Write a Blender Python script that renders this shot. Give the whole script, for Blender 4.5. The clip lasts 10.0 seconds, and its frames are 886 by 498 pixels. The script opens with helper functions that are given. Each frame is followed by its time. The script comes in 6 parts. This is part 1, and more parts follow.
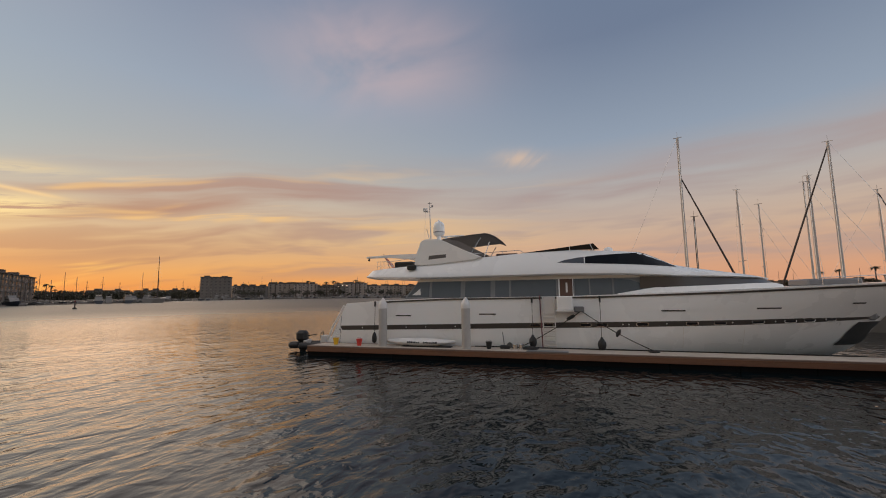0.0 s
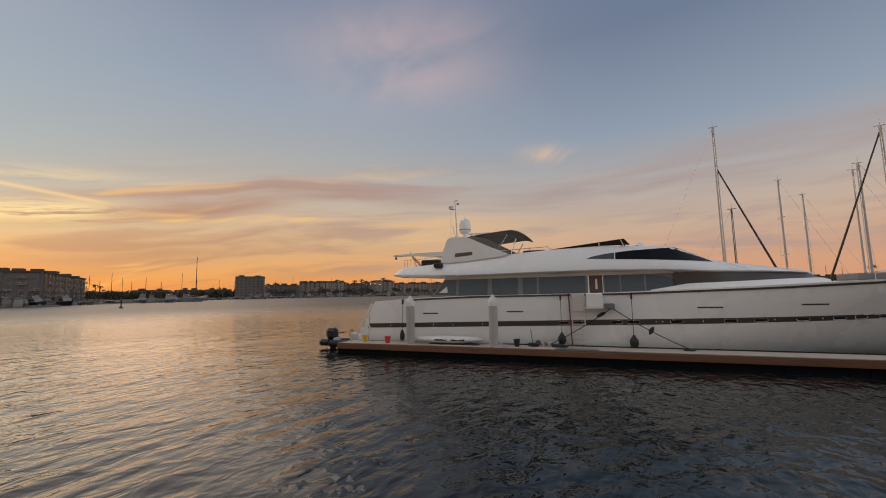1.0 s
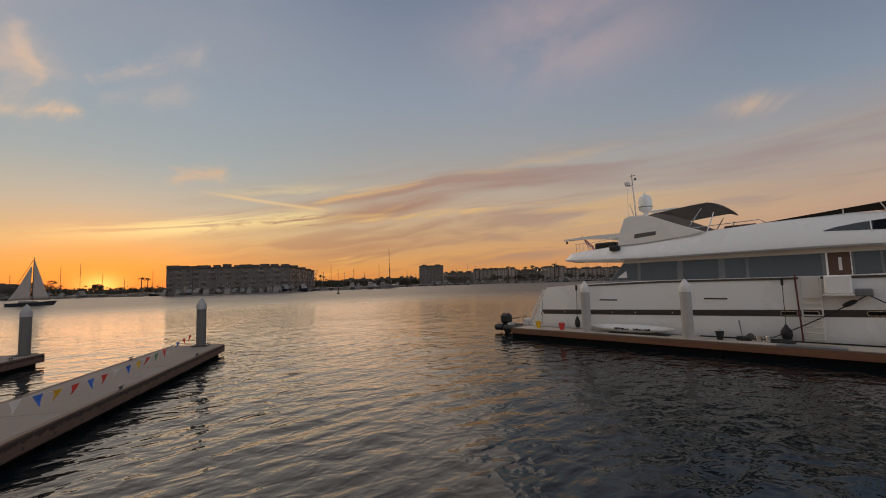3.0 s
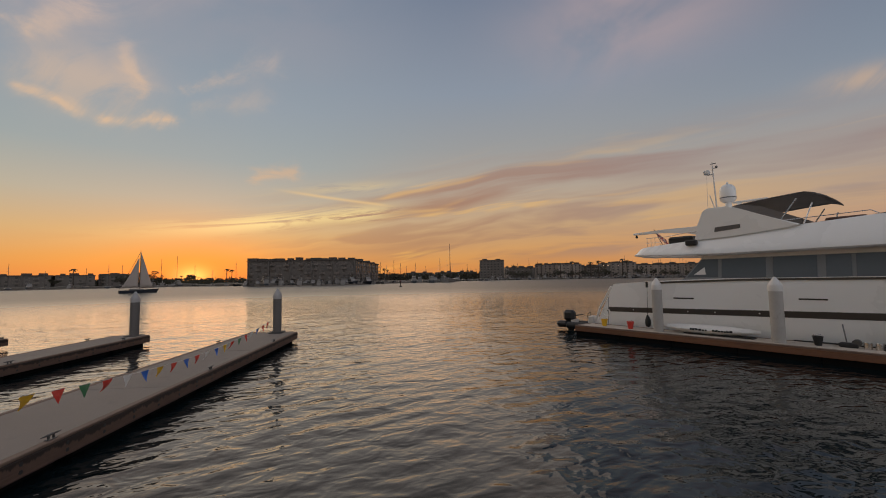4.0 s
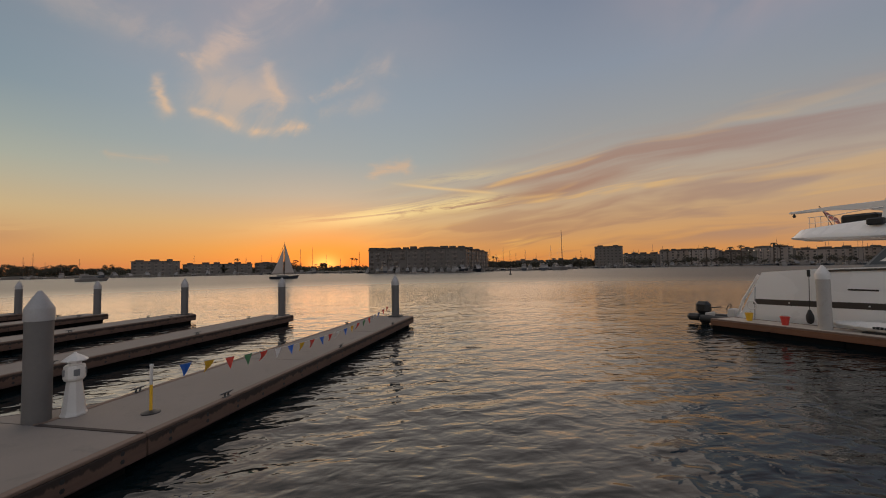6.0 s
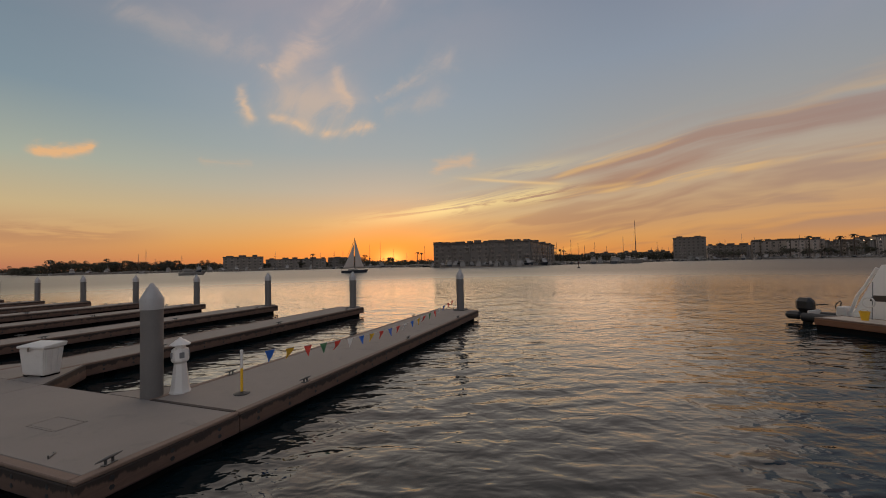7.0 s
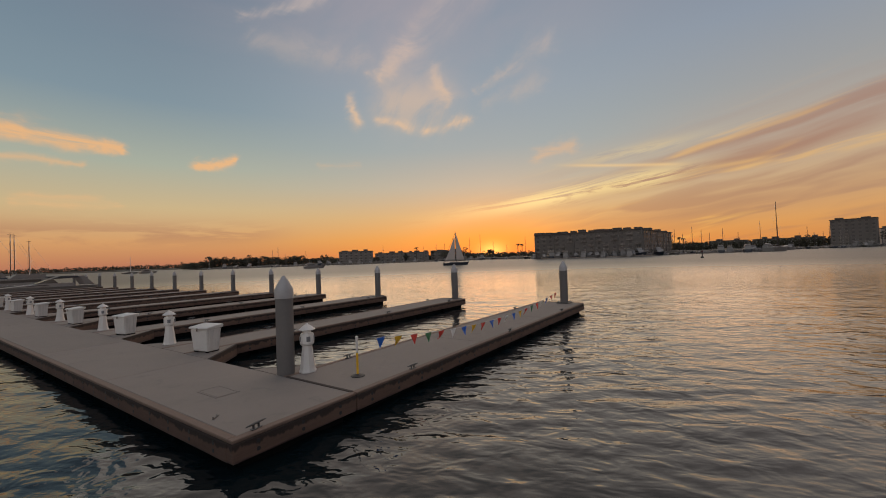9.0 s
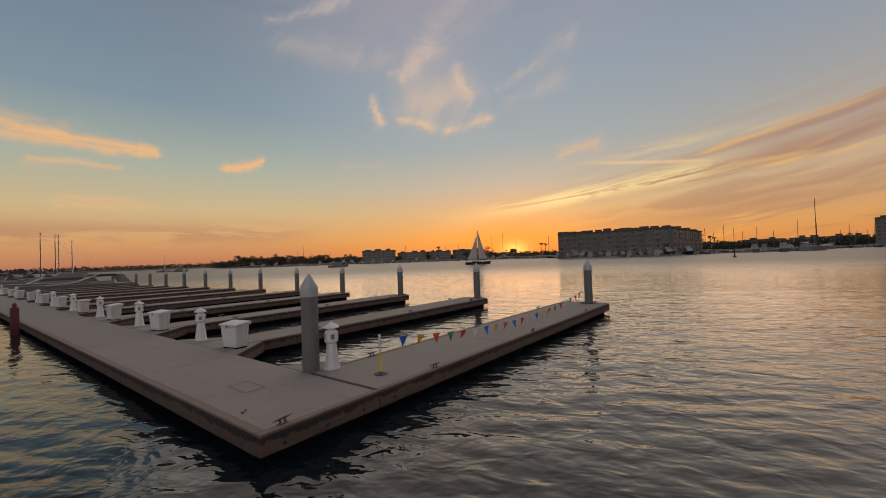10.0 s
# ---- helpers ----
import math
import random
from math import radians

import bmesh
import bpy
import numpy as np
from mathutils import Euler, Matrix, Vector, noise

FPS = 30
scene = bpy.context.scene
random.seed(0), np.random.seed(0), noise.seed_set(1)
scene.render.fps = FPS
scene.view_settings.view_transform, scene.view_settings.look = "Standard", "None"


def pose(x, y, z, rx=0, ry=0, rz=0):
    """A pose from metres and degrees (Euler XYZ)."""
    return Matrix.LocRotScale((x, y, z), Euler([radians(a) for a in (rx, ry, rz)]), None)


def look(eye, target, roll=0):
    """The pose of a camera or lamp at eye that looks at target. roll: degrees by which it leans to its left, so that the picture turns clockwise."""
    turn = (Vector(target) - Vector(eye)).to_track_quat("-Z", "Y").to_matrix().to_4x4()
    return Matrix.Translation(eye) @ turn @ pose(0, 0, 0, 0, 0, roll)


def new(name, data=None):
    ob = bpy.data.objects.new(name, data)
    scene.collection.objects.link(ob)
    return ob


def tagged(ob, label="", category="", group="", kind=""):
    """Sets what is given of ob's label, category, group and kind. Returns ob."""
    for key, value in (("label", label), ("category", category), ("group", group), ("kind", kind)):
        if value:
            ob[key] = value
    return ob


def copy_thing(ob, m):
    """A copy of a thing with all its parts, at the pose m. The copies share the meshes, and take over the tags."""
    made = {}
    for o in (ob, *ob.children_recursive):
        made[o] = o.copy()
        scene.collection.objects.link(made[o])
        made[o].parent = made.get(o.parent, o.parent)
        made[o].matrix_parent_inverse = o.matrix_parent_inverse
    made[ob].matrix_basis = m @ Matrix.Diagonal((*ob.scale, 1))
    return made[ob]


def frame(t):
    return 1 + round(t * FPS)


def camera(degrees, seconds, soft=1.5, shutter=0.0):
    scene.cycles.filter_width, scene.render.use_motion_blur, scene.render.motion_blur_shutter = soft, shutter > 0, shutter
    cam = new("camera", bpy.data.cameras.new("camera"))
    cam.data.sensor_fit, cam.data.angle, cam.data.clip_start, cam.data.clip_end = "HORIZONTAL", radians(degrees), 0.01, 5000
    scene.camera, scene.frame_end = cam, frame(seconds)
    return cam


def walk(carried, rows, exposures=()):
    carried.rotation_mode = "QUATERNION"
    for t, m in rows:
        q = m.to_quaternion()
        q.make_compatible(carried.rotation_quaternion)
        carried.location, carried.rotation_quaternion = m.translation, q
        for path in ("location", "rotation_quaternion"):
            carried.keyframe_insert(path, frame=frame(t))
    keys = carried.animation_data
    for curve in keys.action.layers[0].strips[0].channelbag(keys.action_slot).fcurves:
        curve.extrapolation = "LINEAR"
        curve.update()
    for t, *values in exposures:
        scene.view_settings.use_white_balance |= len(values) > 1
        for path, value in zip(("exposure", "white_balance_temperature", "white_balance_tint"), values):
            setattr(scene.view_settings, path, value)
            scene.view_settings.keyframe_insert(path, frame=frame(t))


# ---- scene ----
cam = camera(95.29, 10.0, soft=1.0)
EYE = (0.0, 0.0, 3.1)
# seconds, tilt, lean and turn of a camera that is turned by hand on one spot
PATH = [
    (0.0, 96.35, 0.70, -0.00),
    (0.5, 96.22, 0.92, 1.27),
    (1.0, 96.08, 1.07, 3.78),
    (1.5, 95.83, 1.46, 8.21),
    (2.0, 95.42, 1.85, 14.49),
    (2.5, 95.00, 2.03, 21.54),
    (3.0, 94.73, 1.76, 27.61),
    (4.5, 93.79, 0.79, 39.51),
    (5.0, 93.43, 0.79, 43.02),
    (5.5, 93.05, 0.88, 47.14),
    (7.0, 91.98, 1.31, 60.65),
    (7.5, 91.69, 1.37, 65.13),
    (8.0, 91.46, 1.67, 69.08),
    (8.5, 91.34, 1.91, 72.30),
    (9.0, 91.27, 2.08, 74.79),
    (9.5, 91.25, 2.08, 76.66),
    (10.0, 91.27, 2.03, 77.93),
]
walk(cam, [(t, pose(*EYE, rx, ry, rz)) for t, rx, ry, rz in PATH], exposures=[(0.0, 0.14), (1.0, 0.12), (2.5, -0.08), (5.0, -0.24), (7.5, -0.22), (10.0, -0.12)])


# ---- node helpers ----
def srgb(r, g, b):
    return tuple(c / 255 / 12.92 if c < 10 else ((c / 255 + 0.055) / 1.055) ** 2.4 for c in (r, g, b))


class Graph:
    """Small wrapper to write node graphs as arithmetic."""

    def __init__(self, tree):
        self.tree = tree
        tree.nodes.clear()

    def node(self, kind):
        return self.tree.nodes.new(kind)

    def put(self, socket, value):
        if isinstance(value, bpy.types.NodeSocket):
            self.tree.links.new(value, socket)
        elif isinstance(value, (tuple, list)) and len(value) == 3 and socket.type == "RGBA":
            socket.default_value = (*value, 1)
        else:
            socket.default_value = value

    def math(self, op, a, b=0.0, c=0.0, clamp=False):
        n = self.node("ShaderNodeMath")
        n.operation, n.use_clamp = op, clamp
        for socket, value in zip(n.inputs, (a, b, c)):
            self.put(socket, value)
        return n.outputs[0]

    def add(self, a, b):
        return self.math("ADD", a, b)

    def mul(self, a, b):
        return self.math("MULTIPLY", a, b)

    def smooth(self, x, lo, hi):
        n = self.node("ShaderNodeMapRange")
        n.interpolation_type = "SMOOTHSTEP"
        for key, value in zip(("Value", "From Min", "From Max"), (x, lo, hi)):
            self.put(n.inputs[key], value)
        return n.outputs[0]

    def bell(self, x, mid, width):
        d = self.mul(self.add(x, -mid), 1.0 / width)
        return self.math("POWER", math.e, self.mul(self.mul(d, d), -1.0))

    def mix(self, fac, a, b, blend="MIX"):
        n = self.node("ShaderNodeMix")
        n.data_type, n.blend_type = "RGBA", blend
        self.put(n.inputs["Factor"], fac)
        self.put(n.inputs[6], a)
        self.put(n.inputs[7], b)
        return n.outputs[2]

    def ramp(self, x, stops):
        n = self.node("ShaderNodeValToRGB")
        ramp = n.color_ramp
        while len(ramp.elements) < len(stops):
            ramp.elements.new(0.5)
        for e, (pos, col) in zip(ramp.elements, stops):
            e.position, e.color = pos, (*col, 1)
        self.put(n.inputs[0], x)
        return n.outputs[0]

    def xyz(self, x, y, z=0.0):
        n = self.node("ShaderNodeCombineXYZ")
        for socket, value in zip(n.inputs, (x, y, z)):
            self.put(socket, value)
        return n.outputs[0]

    def noise(self, vector, scale, detail=4.0, rough=0.55, warp=0.0):
        n = self.node("ShaderNodeTexNoise")
        for key, value in (("Vector", vector), ("Scale", scale), ("Detail", detail), ("Roughness", rough), ("Distortion", warp)):
            self.put(n.inputs[key], value)
        return n.outputs["Fac"]


# ---- sky, sun ----
SUN_AZ, SUN_EL = 67.8, 0.2  # degrees from +y towards -x, and up


def build_sky():
    world = bpy.data.worlds.new("sunset_sky")
    scene.world = world
    world.use_nodes = True
    g = Graph(world.node_tree)
    way = g.node("ShaderNodeTexCoord").outputs["Generated"]
    sep = g.node("ShaderNodeSeparateXYZ")
    g.put(sep.inputs[0], way)
    x, y, z = sep.outputs
    az = g.mul(g.math("ARCTAN2", g.mul(x, -1.0), y), 180 / math.pi)
    el = g.mul(g.math("ARCSINE", z), 180 / math.pi)
    up = g.math("DIVIDE", g.math("MAXIMUM", el, 0.0), 90.0)
    away = g.math("ABSOLUTE", g.add(az, -SUN_AZ))
    away = g.math("MINIMUM", away, g.math("SUBTRACT", 360.0, away))

    def tower(*rows):
        return g.ramp(up, [(e / 90, srgb(*c)) for e, c in rows])

    near = tower((0, (230, 138, 74)), (3, (226, 158, 88)), (6, (214, 174, 122)), (10, (188, 179, 160)), (15, (160, 171, 172)), (22, (150, 164, 175)), (34, (134, 148, 165)), (60, (110, 126, 148)))
    right = tower((0, (226, 144, 76)), (3, (219, 156, 96)), (7, (206, 166, 124)), (12, (188, 170, 152)), (18, (162, 162, 162)), (25, (144, 155, 170)), (36, (118, 132, 154)), (60, (100, 116, 140)))
    side = tower((0, (208, 150, 116)), (4, (202, 154, 126)), (8, (192, 164, 144)), (13, (172, 164, 160)), (20, (137, 149, 166)), (32, (105, 118, 141)), (60, (96, 112, 138)))
    left = tower((0, (190, 122, 96)), (3, (216, 158, 108)), (7, (208, 182, 138)), (12, (172, 178, 162)), (19, (130, 150, 162)), (32, (104, 124, 144)), (60, (98, 116, 138)))
    back = tower((0, (240, 236, 238)), (10, (252, 250, 252)), (25, (244, 246, 250)), (45, (190, 196, 210)), (70, (112, 126, 148)))
    sky = g.mix(g.smooth(az, 62.0, 30.0), near, right)
    sky = g.mix(g.smooth(az, 25.0, -25.0), sky, side)
    sky = g.mix(g.smooth(az, 78.0, 112.0), sky, left)
    sky = g.mix(g.smooth(away, 118.0, 146.0), sky, back)

    # layered bands of haze that rise away from the sunset
    bend = g.add(az, -25.0)
    lift = g.add(el, g.mul(g.add(bend, g.math("SQRT", g.add(g.mul(bend, bend), 220.0))), 0.09))
    lift = g.add(lift, -0.3)
    sway = g.mul(g.add(g.noise(g.xyz(g.mul(az, 0.05), g.mul(el, 0.06), 2.2), 1.0, 3.0), -0.5), 2.2)
    lift = g.add(lift, sway)
    streak = g.noise(g.xyz(g.mul(az, 0.030), g.mul(lift, 0.34), 3.1), 1.0, 4.0, 0.52, 0.25)
    broad = g.noise(g.xyz(g.mul(az, 0.016), g.mul(lift, 0.13), 8.4), 1.0, 3.0, 0.5, 0.4)
    belt = g.mul(g.smooth(lift, 2.2, 4.2), g.smooth(lift, 20.0, 13.5))
    belt = g.mul(belt, g.smooth(az, 68.0, 50.0))
    layer = g.noise(g.xyz(g.mul(az, 0.055), g.mul(lift, 0.42), 7.7), 1.0, 3.0, 0.55, 0.3)
    heavy = g.mul(g.smooth(streak, 0.38, 0.66), g.add(0.25, g.mul(0.75, g.smooth(broad, 0.40, 0.60))))
    thin = g.mul(g.smooth(layer, 0.44, 0.64), g.mul(g.smooth(lift, 14.0, 9.0), 0.75))
    dark = g.mul(g.math("MAXIMUM", heavy, thin), belt)
    mauve = g.mix(g.smooth(az, 40.0, -10.0), srgb(168, 120, 98), srgb(160, 140, 138))
    sky = g.mix(g.mul(dark, 0.9), sky, mauve)
    fine = g.noise(g.xyz(g.mul(az, 0.036), g.mul(lift, 0.40), 5.7), 1.0, 3.0, 0.55, 0.5)
    bright = g.mul(g.mul(g.smooth(fine, 0.54, 0.68), belt), g.smooth(az, -30.0, 40.0))
    sky = g.mix(g.mul(bright, 0.55), sky, srgb(250, 192, 102))

    # gilded streaks above the sunset
    rise = g.add(el, g.mul(g.add(az, -67.0), 0.125))
    gild = g.noise(g.xyz(g.mul(az, 0.07), g.mul(rise, 0.80), 1.3), 1.0, 5.0, 0.65, 0.6)
    glow = g.mul(g.bell(az, 60.0, 11.0), g.bell(rise, 6.7, 1.1))
    glow = g.add(glow, g.mul(g.bell(az, 47.5, 4.5), g.mul(g.bell(rise, 6.5, 1.2), 0.55)))
    glow = g.add(glow, g.mul(g.mul(g.bell(az, 49.0, 7.0), g.bell(g.add(el, g.mul(g.add(az, -49.0), 0.10)), 12.6, 0.7)), 0.3))
    sky = g.mix(g.math("MULTIPLY", g.smooth(gild, 0.37, 0.51), glow, clamp=True), sky, srgb(255, 226, 156))

    trail = g.add(g.add(el, -11.0), g.mul(g.add(az, -50.0), -0.11))
    trail = g.mul(g.bell(trail, 0.0, 0.2), g.mul(g.smooth(az, 42.5, 46.0), g.smooth(az, 60.0, 53.0)))
    sky = g.mix(g.mul(trail, 0.55), sky, srgb(250, 206, 138))

    # the wispy clouds high over the sunset: soft strokes with frayed edges
    drift = g.xyz(g.mul(az, 0.16), g.mul(el, 0.26), 3.0)
    waz = g.add(az, g.mul(g.add(g.noise(drift, 1.0, 4.0, 0.6, 0.4), -0.5), 5.0))
    wel = g.add(el, g.mul(g.add(g.noise(g.xyz(g.mul(az, 0.17), g.mul(el, 0.28), 7.5), 1.0, 4.0, 0.6, 0.4), -0.5), 3.2))

    def stroke(a0, e0, a1, e1, w0, w1, strength):
        da, de = a1 - a0, e1 - e0
        pa, pe = g.add(waz, -a0), g.add(wel, -e0)
        h = g.math("MULTIPLY", g.add(g.mul(pa, da), g.mul(pe, de)), 1.0 / (da * da + de * de), clamp=True)
        qa, qe = g.add(pa, g.mul(h, -da)), g.add(pe, g.mul(h, -de))
        w = g.add(w0, g.mul(h, w1 - w0))
        far = g.math("DIVIDE", g.add(g.mul(qa, qa), g.mul(qe, qe)), g.mul(w, w))
        return g.mul(g.math("POWER", math.e, g.mul(far, -1.0)), strength)

    def strokes(*rows):
        total = stroke(*rows[0])
        for row in rows[1:]:
            total = g.add(total, stroke(*row))
        return total

    along = g.add(g.mul(az, -0.80), g.mul(el, 0.60))
    cross = g.add(g.mul(az, 0.60), g.mul(el, 0.80))
    wisp = g.noise(g.xyz(g.mul(along, 0.07), g.mul(cross, 0.16), 6.0), 1.0, 7.0, 0.66, 0.9)
    veil = g.noise(g.xyz(g.mul(az, 0.040), g.mul(g.add(el, g.mul(az, 0.15)), 0.085), 2.0), 1.0, 4.0, 0.55, 0.5)
    puff = strokes((80.5, 21.5, 75.5, 21.8, 3.2, 3.4, 0.55), (83.0, 24.6, 78.5, 28.6, 0.9, 1.7, 0.70), (78.5, 28.6, 70.0, 34.5, 1.7, 2.6, 0.50),
                   (83.0, 18.8, 77.0, 17.9, 0.5, 0.9, 0.55), (77.0, 17.9, 70.0, 18.6, 0.8, 0.5, 0.75), (75.0, 25.0, 73.2, 21.0, 0.9, 0.6, 0.40),
                   (69.0, 22.6, 59.0, 27.2, 0.6, 1.2, 0.42), (68.0, 20.2, 61.0, 22.5, 0.7, 1.3, 0.25), (99.0, 27.2, 86.0, 26.6, 1.2, 1.6, 0.30), (101.0, 29.4, 90.0, 32.8, 0.5, 0.8, 0.65))
    tip = stroke(87.2, 21.0, 86.0, 18.8, 0.7, 0.75, 0.95)
    soft = g.add(g.mul(puff, g.add(0.25, g.smooth(wisp, 0.36, 0.62))), tip)
    warm = g.mix(g.smooth(el, 16.0, 33.0), srgb(236, 196, 156), srgb(204, 188, 180))
    sky = g.mix(g.math("MULTIPLY", soft, 0.85, clamp=True), sky, warm)
    # low streaks far along the coast
    shred = g.noise(g.xyz(g.mul(az, 0.09), g.mul(el, 0.55), 4.4), 1.0, 4.0, 0.6, 0.5)
    bars = strokes((127.0, 14.2, 113.0, 13.1, 1.1, 0.5, 0.95), (105.8, 11.9, 102.0, 12.9, 0.5, 0.5, 0.95), (124.0, 10.9, 116.0, 11.4, 0.5, 0.3, 0.5), (91.0, 12.9, 86.5, 12.9, 0.4, 0.4, 0.22), (122.0, 7.1, 114.0, 7.2, 0.5, 0.4, 0.45), (61.0, 13.2, 56.5, 14.6, 0.8, 0.8, 0.4))
    sky = g.mix(g.math("MULTIPLY", g.mul(bars, g.add(0.45, g.smooth(shred, 0.36, 0.58))), 0.8, clamp=True), sky, srgb(240, 186, 132))
    low = g.mul(g.smooth(az, 92.0, 104.0), g.bell(el, 3.9, 1.3))
    sky = g.mix(g.mul(g.mul(g.smooth(shred, 0.36, 0.52), low), 0.6), sky, srgb(176, 124, 100))
    # thin rosy veil high up
    rose = g.mul(g.bell(az, 9.0, 14.0), g.bell(el, 31.5, 6.0))
    rose = g.add(rose, g.mul(g.bell(az, 80.0, 30.0), g.mul(g.bell(el, 33.0, 9.0), 0.5)))
    sky = g.mix(g.mul(g.mul(g.smooth(veil, 0.22, 0.64), rose), 0.72), sky, srgb(196, 170, 170))
    spot = g.mul(g.bell(az, -11.5, 3.2), g.bell(g.add(el, g.mul(g.add(az, 11.5), -0.1)), 18.4, 1.1))
    sky = g.mix(g.mul(g.mul(spot, g.smooth(wisp, 0.3, 0.6)), 0.8), sky, srgb(206, 178, 156))

    # the glow where the sun has just gone down
    d = g.add(g.mul(g.mul(away, away), 0.45), g.mul(g.math("POWER", g.add(el, -0.6), 2.0), 1.0))
    sky = g.mix(g.mul(g.math("POWER", math.e, g.mul(d, -0.045)), 0.50), sky, srgb(240, 132, 56))
    sky = g.mix(g.mul(g.math("POWER", math.e, g.mul(d, -0.75)), 0.95), sky, (1.7, 0.88, 0.22))

    air = g.node("ShaderNodeTexSky")
    air.sky_type, air.sun_disc = "NISHITA", False
    air.sun_elevation, air.sun_rotation = radians(SUN_EL), radians(-SUN_AZ)
    a, b = g.node("ShaderNodeBackground"), g.node("ShaderNodeBackground")
    g.put(a.inputs[0], sky)
    g.put(a.inputs[1], 0.95)
    g.put(b.inputs[0], air.outputs[0])
    g.put(b.inputs[1], 0.05)
    both = g.node("ShaderNodeAddShader")
    g.put(both.inputs[0], a.outputs[0])
    g.put(both.inputs[1], b.outputs[0])
    g.put(g.node("ShaderNodeOutputWorld").inputs[0], both.outputs[0])


build_sky()
sun = new("sun", bpy.data.lights.new("sun", "SUN"))
sun.data.energy, sun.data.angle, sun.data.color = 1.02, radians(87), (1.0, 0.77, 0.57)
sun.matrix_world = look((0, 0, 0), (math.sin(radians(SUN_AZ)), -math.cos(radians(SUN_AZ)), -math.tan(radians(SUN_EL + 35.0))))


# ---- materials ----
def material(name, base, rough=0.6, metal=0.0, spec=0.5, grain=(40.0, 0.10), stain=(1.5, 0.18), bump=(60.0, 0.08), vary=0.06, coat=0.0, stretch=(1, 1, 1), dirt=None):
    """A painted or natural surface: fine grain, broad stains, relief, and a small change from piece to piece."""
    m = bpy.data.materials.new(name)
    m.use_nodes = True
    g = Graph(m.node_tree)
    place = g.node("ShaderNodeTexCoord").outputs["Object"]
    maps = g.node("ShaderNodeMapping")
    g.put(maps.inputs[0], place)
    maps.inputs["Scale"].default_value = stretch
    place = maps.outputs[0]
    lone = g.node("ShaderNodeObjectInfo").outputs["Random"]
    fine = g.noise(place, grain[0], 3.0, 0.6)
    wide = g.noise(place, stain[0], 4.0, 0.6, 0.5)
    tone = g.add(g.add(g.mul(g.add(fine, -0.5), 2 * grain[1]), g.mul(g.add(wide, -0.5), 2 * stain[1])), g.mul(g.add(lone, -0.5), 2 * vary))
    hsv = g.node("ShaderNodeHueSaturation")
    g.put(hsv.inputs["Value"], g.add(tone, 1.0))
    g.put(hsv.inputs["Color"], base)
    colour = hsv.outputs[0]
    if dirt:
        colour = g.mix(g.mul(g.smooth(g.noise(place, stain[0] * 2.3, 5.0, 0.7, 0.8), 0.54, 0.72), dirt[1]), colour, dirt[0])
    p = g.node("ShaderNodeBsdfPrincipled")
    g.put(p.inputs["Base Color"], colour)
    g.put(p.inputs["Roughness"], g.math("ADD", g.mul(g.add(wide, -0.5), 0.25), rough, clamp=True))
    p.inputs["Metallic"].default_value = metal
    p.inputs["Specular IOR Level"].default_value = spec
    p.inputs["Coat Weight"].default_value = coat
    if bump[1]:
        b = g.node("ShaderNodeBump")
        b.inputs["Strength"].default_value, b.inputs["Distance"].default_value = bump[1], 0.02
        g.put(b.inputs["Height"], g.noise(place, bump[0], 3.0, 0.6))
        g.put(p.inputs["Normal"], b.outputs[0])
    g.put(g.node("ShaderNodeOutputMaterial").inputs[0], p.outputs[0])
    return m


def water_material():
    m = bpy.data.materials.new("harbour_water")
    m.use_nodes = True
    g = Graph(m.node_tree)
    place = g.node("ShaderNodeNewGeometry").outputs["Position"]
    turn = g.node("ShaderNodeMapping")
    g.put(turn.inputs[0], place)
    turn.vector_type = "TEXTURE"
    turn.inputs["Rotation"].default_value = (0, 0, radians(152))
    turn.inputs["Scale"].default_value = (1.0, 1.6, 1.0)
    ripple = g.noise(turn.outputs[0], 2.2, 2.0, 0.45, 0.4)
    fine = g.noise(turn.outputs[0], 5.0, 2.0, 0.5, 0.3)
    chop = g.noise(turn.outputs[0], 0.7, 2.0, 0.4, 0.3)
    patch = g.add(0.5, g.mul(g.noise(place, 0.06, 2.0, 0.5), 0.9))
    b = g.node("ShaderNodeBump")
    b.inputs["Strength"].default_value, b.inputs["Distance"].default_value = 0.9, 0.16
    reach = g.node("ShaderNodeVectorMath")
    reach.operation = "LENGTH"
    g.put(reach.inputs[0], place)
    # stiller water in the basin between the finger docks
    basin = g.node("ShaderNodeVectorMath")
    basin.operation = "DOT_PRODUCT"
    g.put(basin.inputs[0], place)
    basin.inputs[1].default_value = (math.cos(radians(220)), math.sin(radians(220)), 0.0)
    still = g.smooth(basin.outputs["Value"], 8.2, 10.5)
    ease = g.add(0.8, g.mul(g.smooth(reach.outputs["Value"], 110.0, 15.0), 0.2))
    g.put(b.inputs["Height"], g.mul(g.mul(g.add(g.add(g.mul(ripple, 0.50), g.mul(fine, 0.09)), g.mul(chop, 0.34)), patch), g.mul(ease, g.add(1.0, g.mul(still, -0.45)))))
    p = g.node("ShaderNodeBsdfPrincipled")
    g.put(p.inputs["Base Color"], (0.004, 0.009, 0.011))
    g.put(p.inputs["Roughness"], g.add(g.add(0.03, g.mul(g.smooth(reach.outputs["Value"], 15.0, 130.0), 0.34)), g.mul(patch, 0.02)))
    p.inputs["IOR"].default_value = 1.35
    g.put(p.inputs["Normal"], b.outputs[0])
    g.put(g.node("ShaderNodeOutputMaterial").inputs[0], p.outputs[0])
    return m


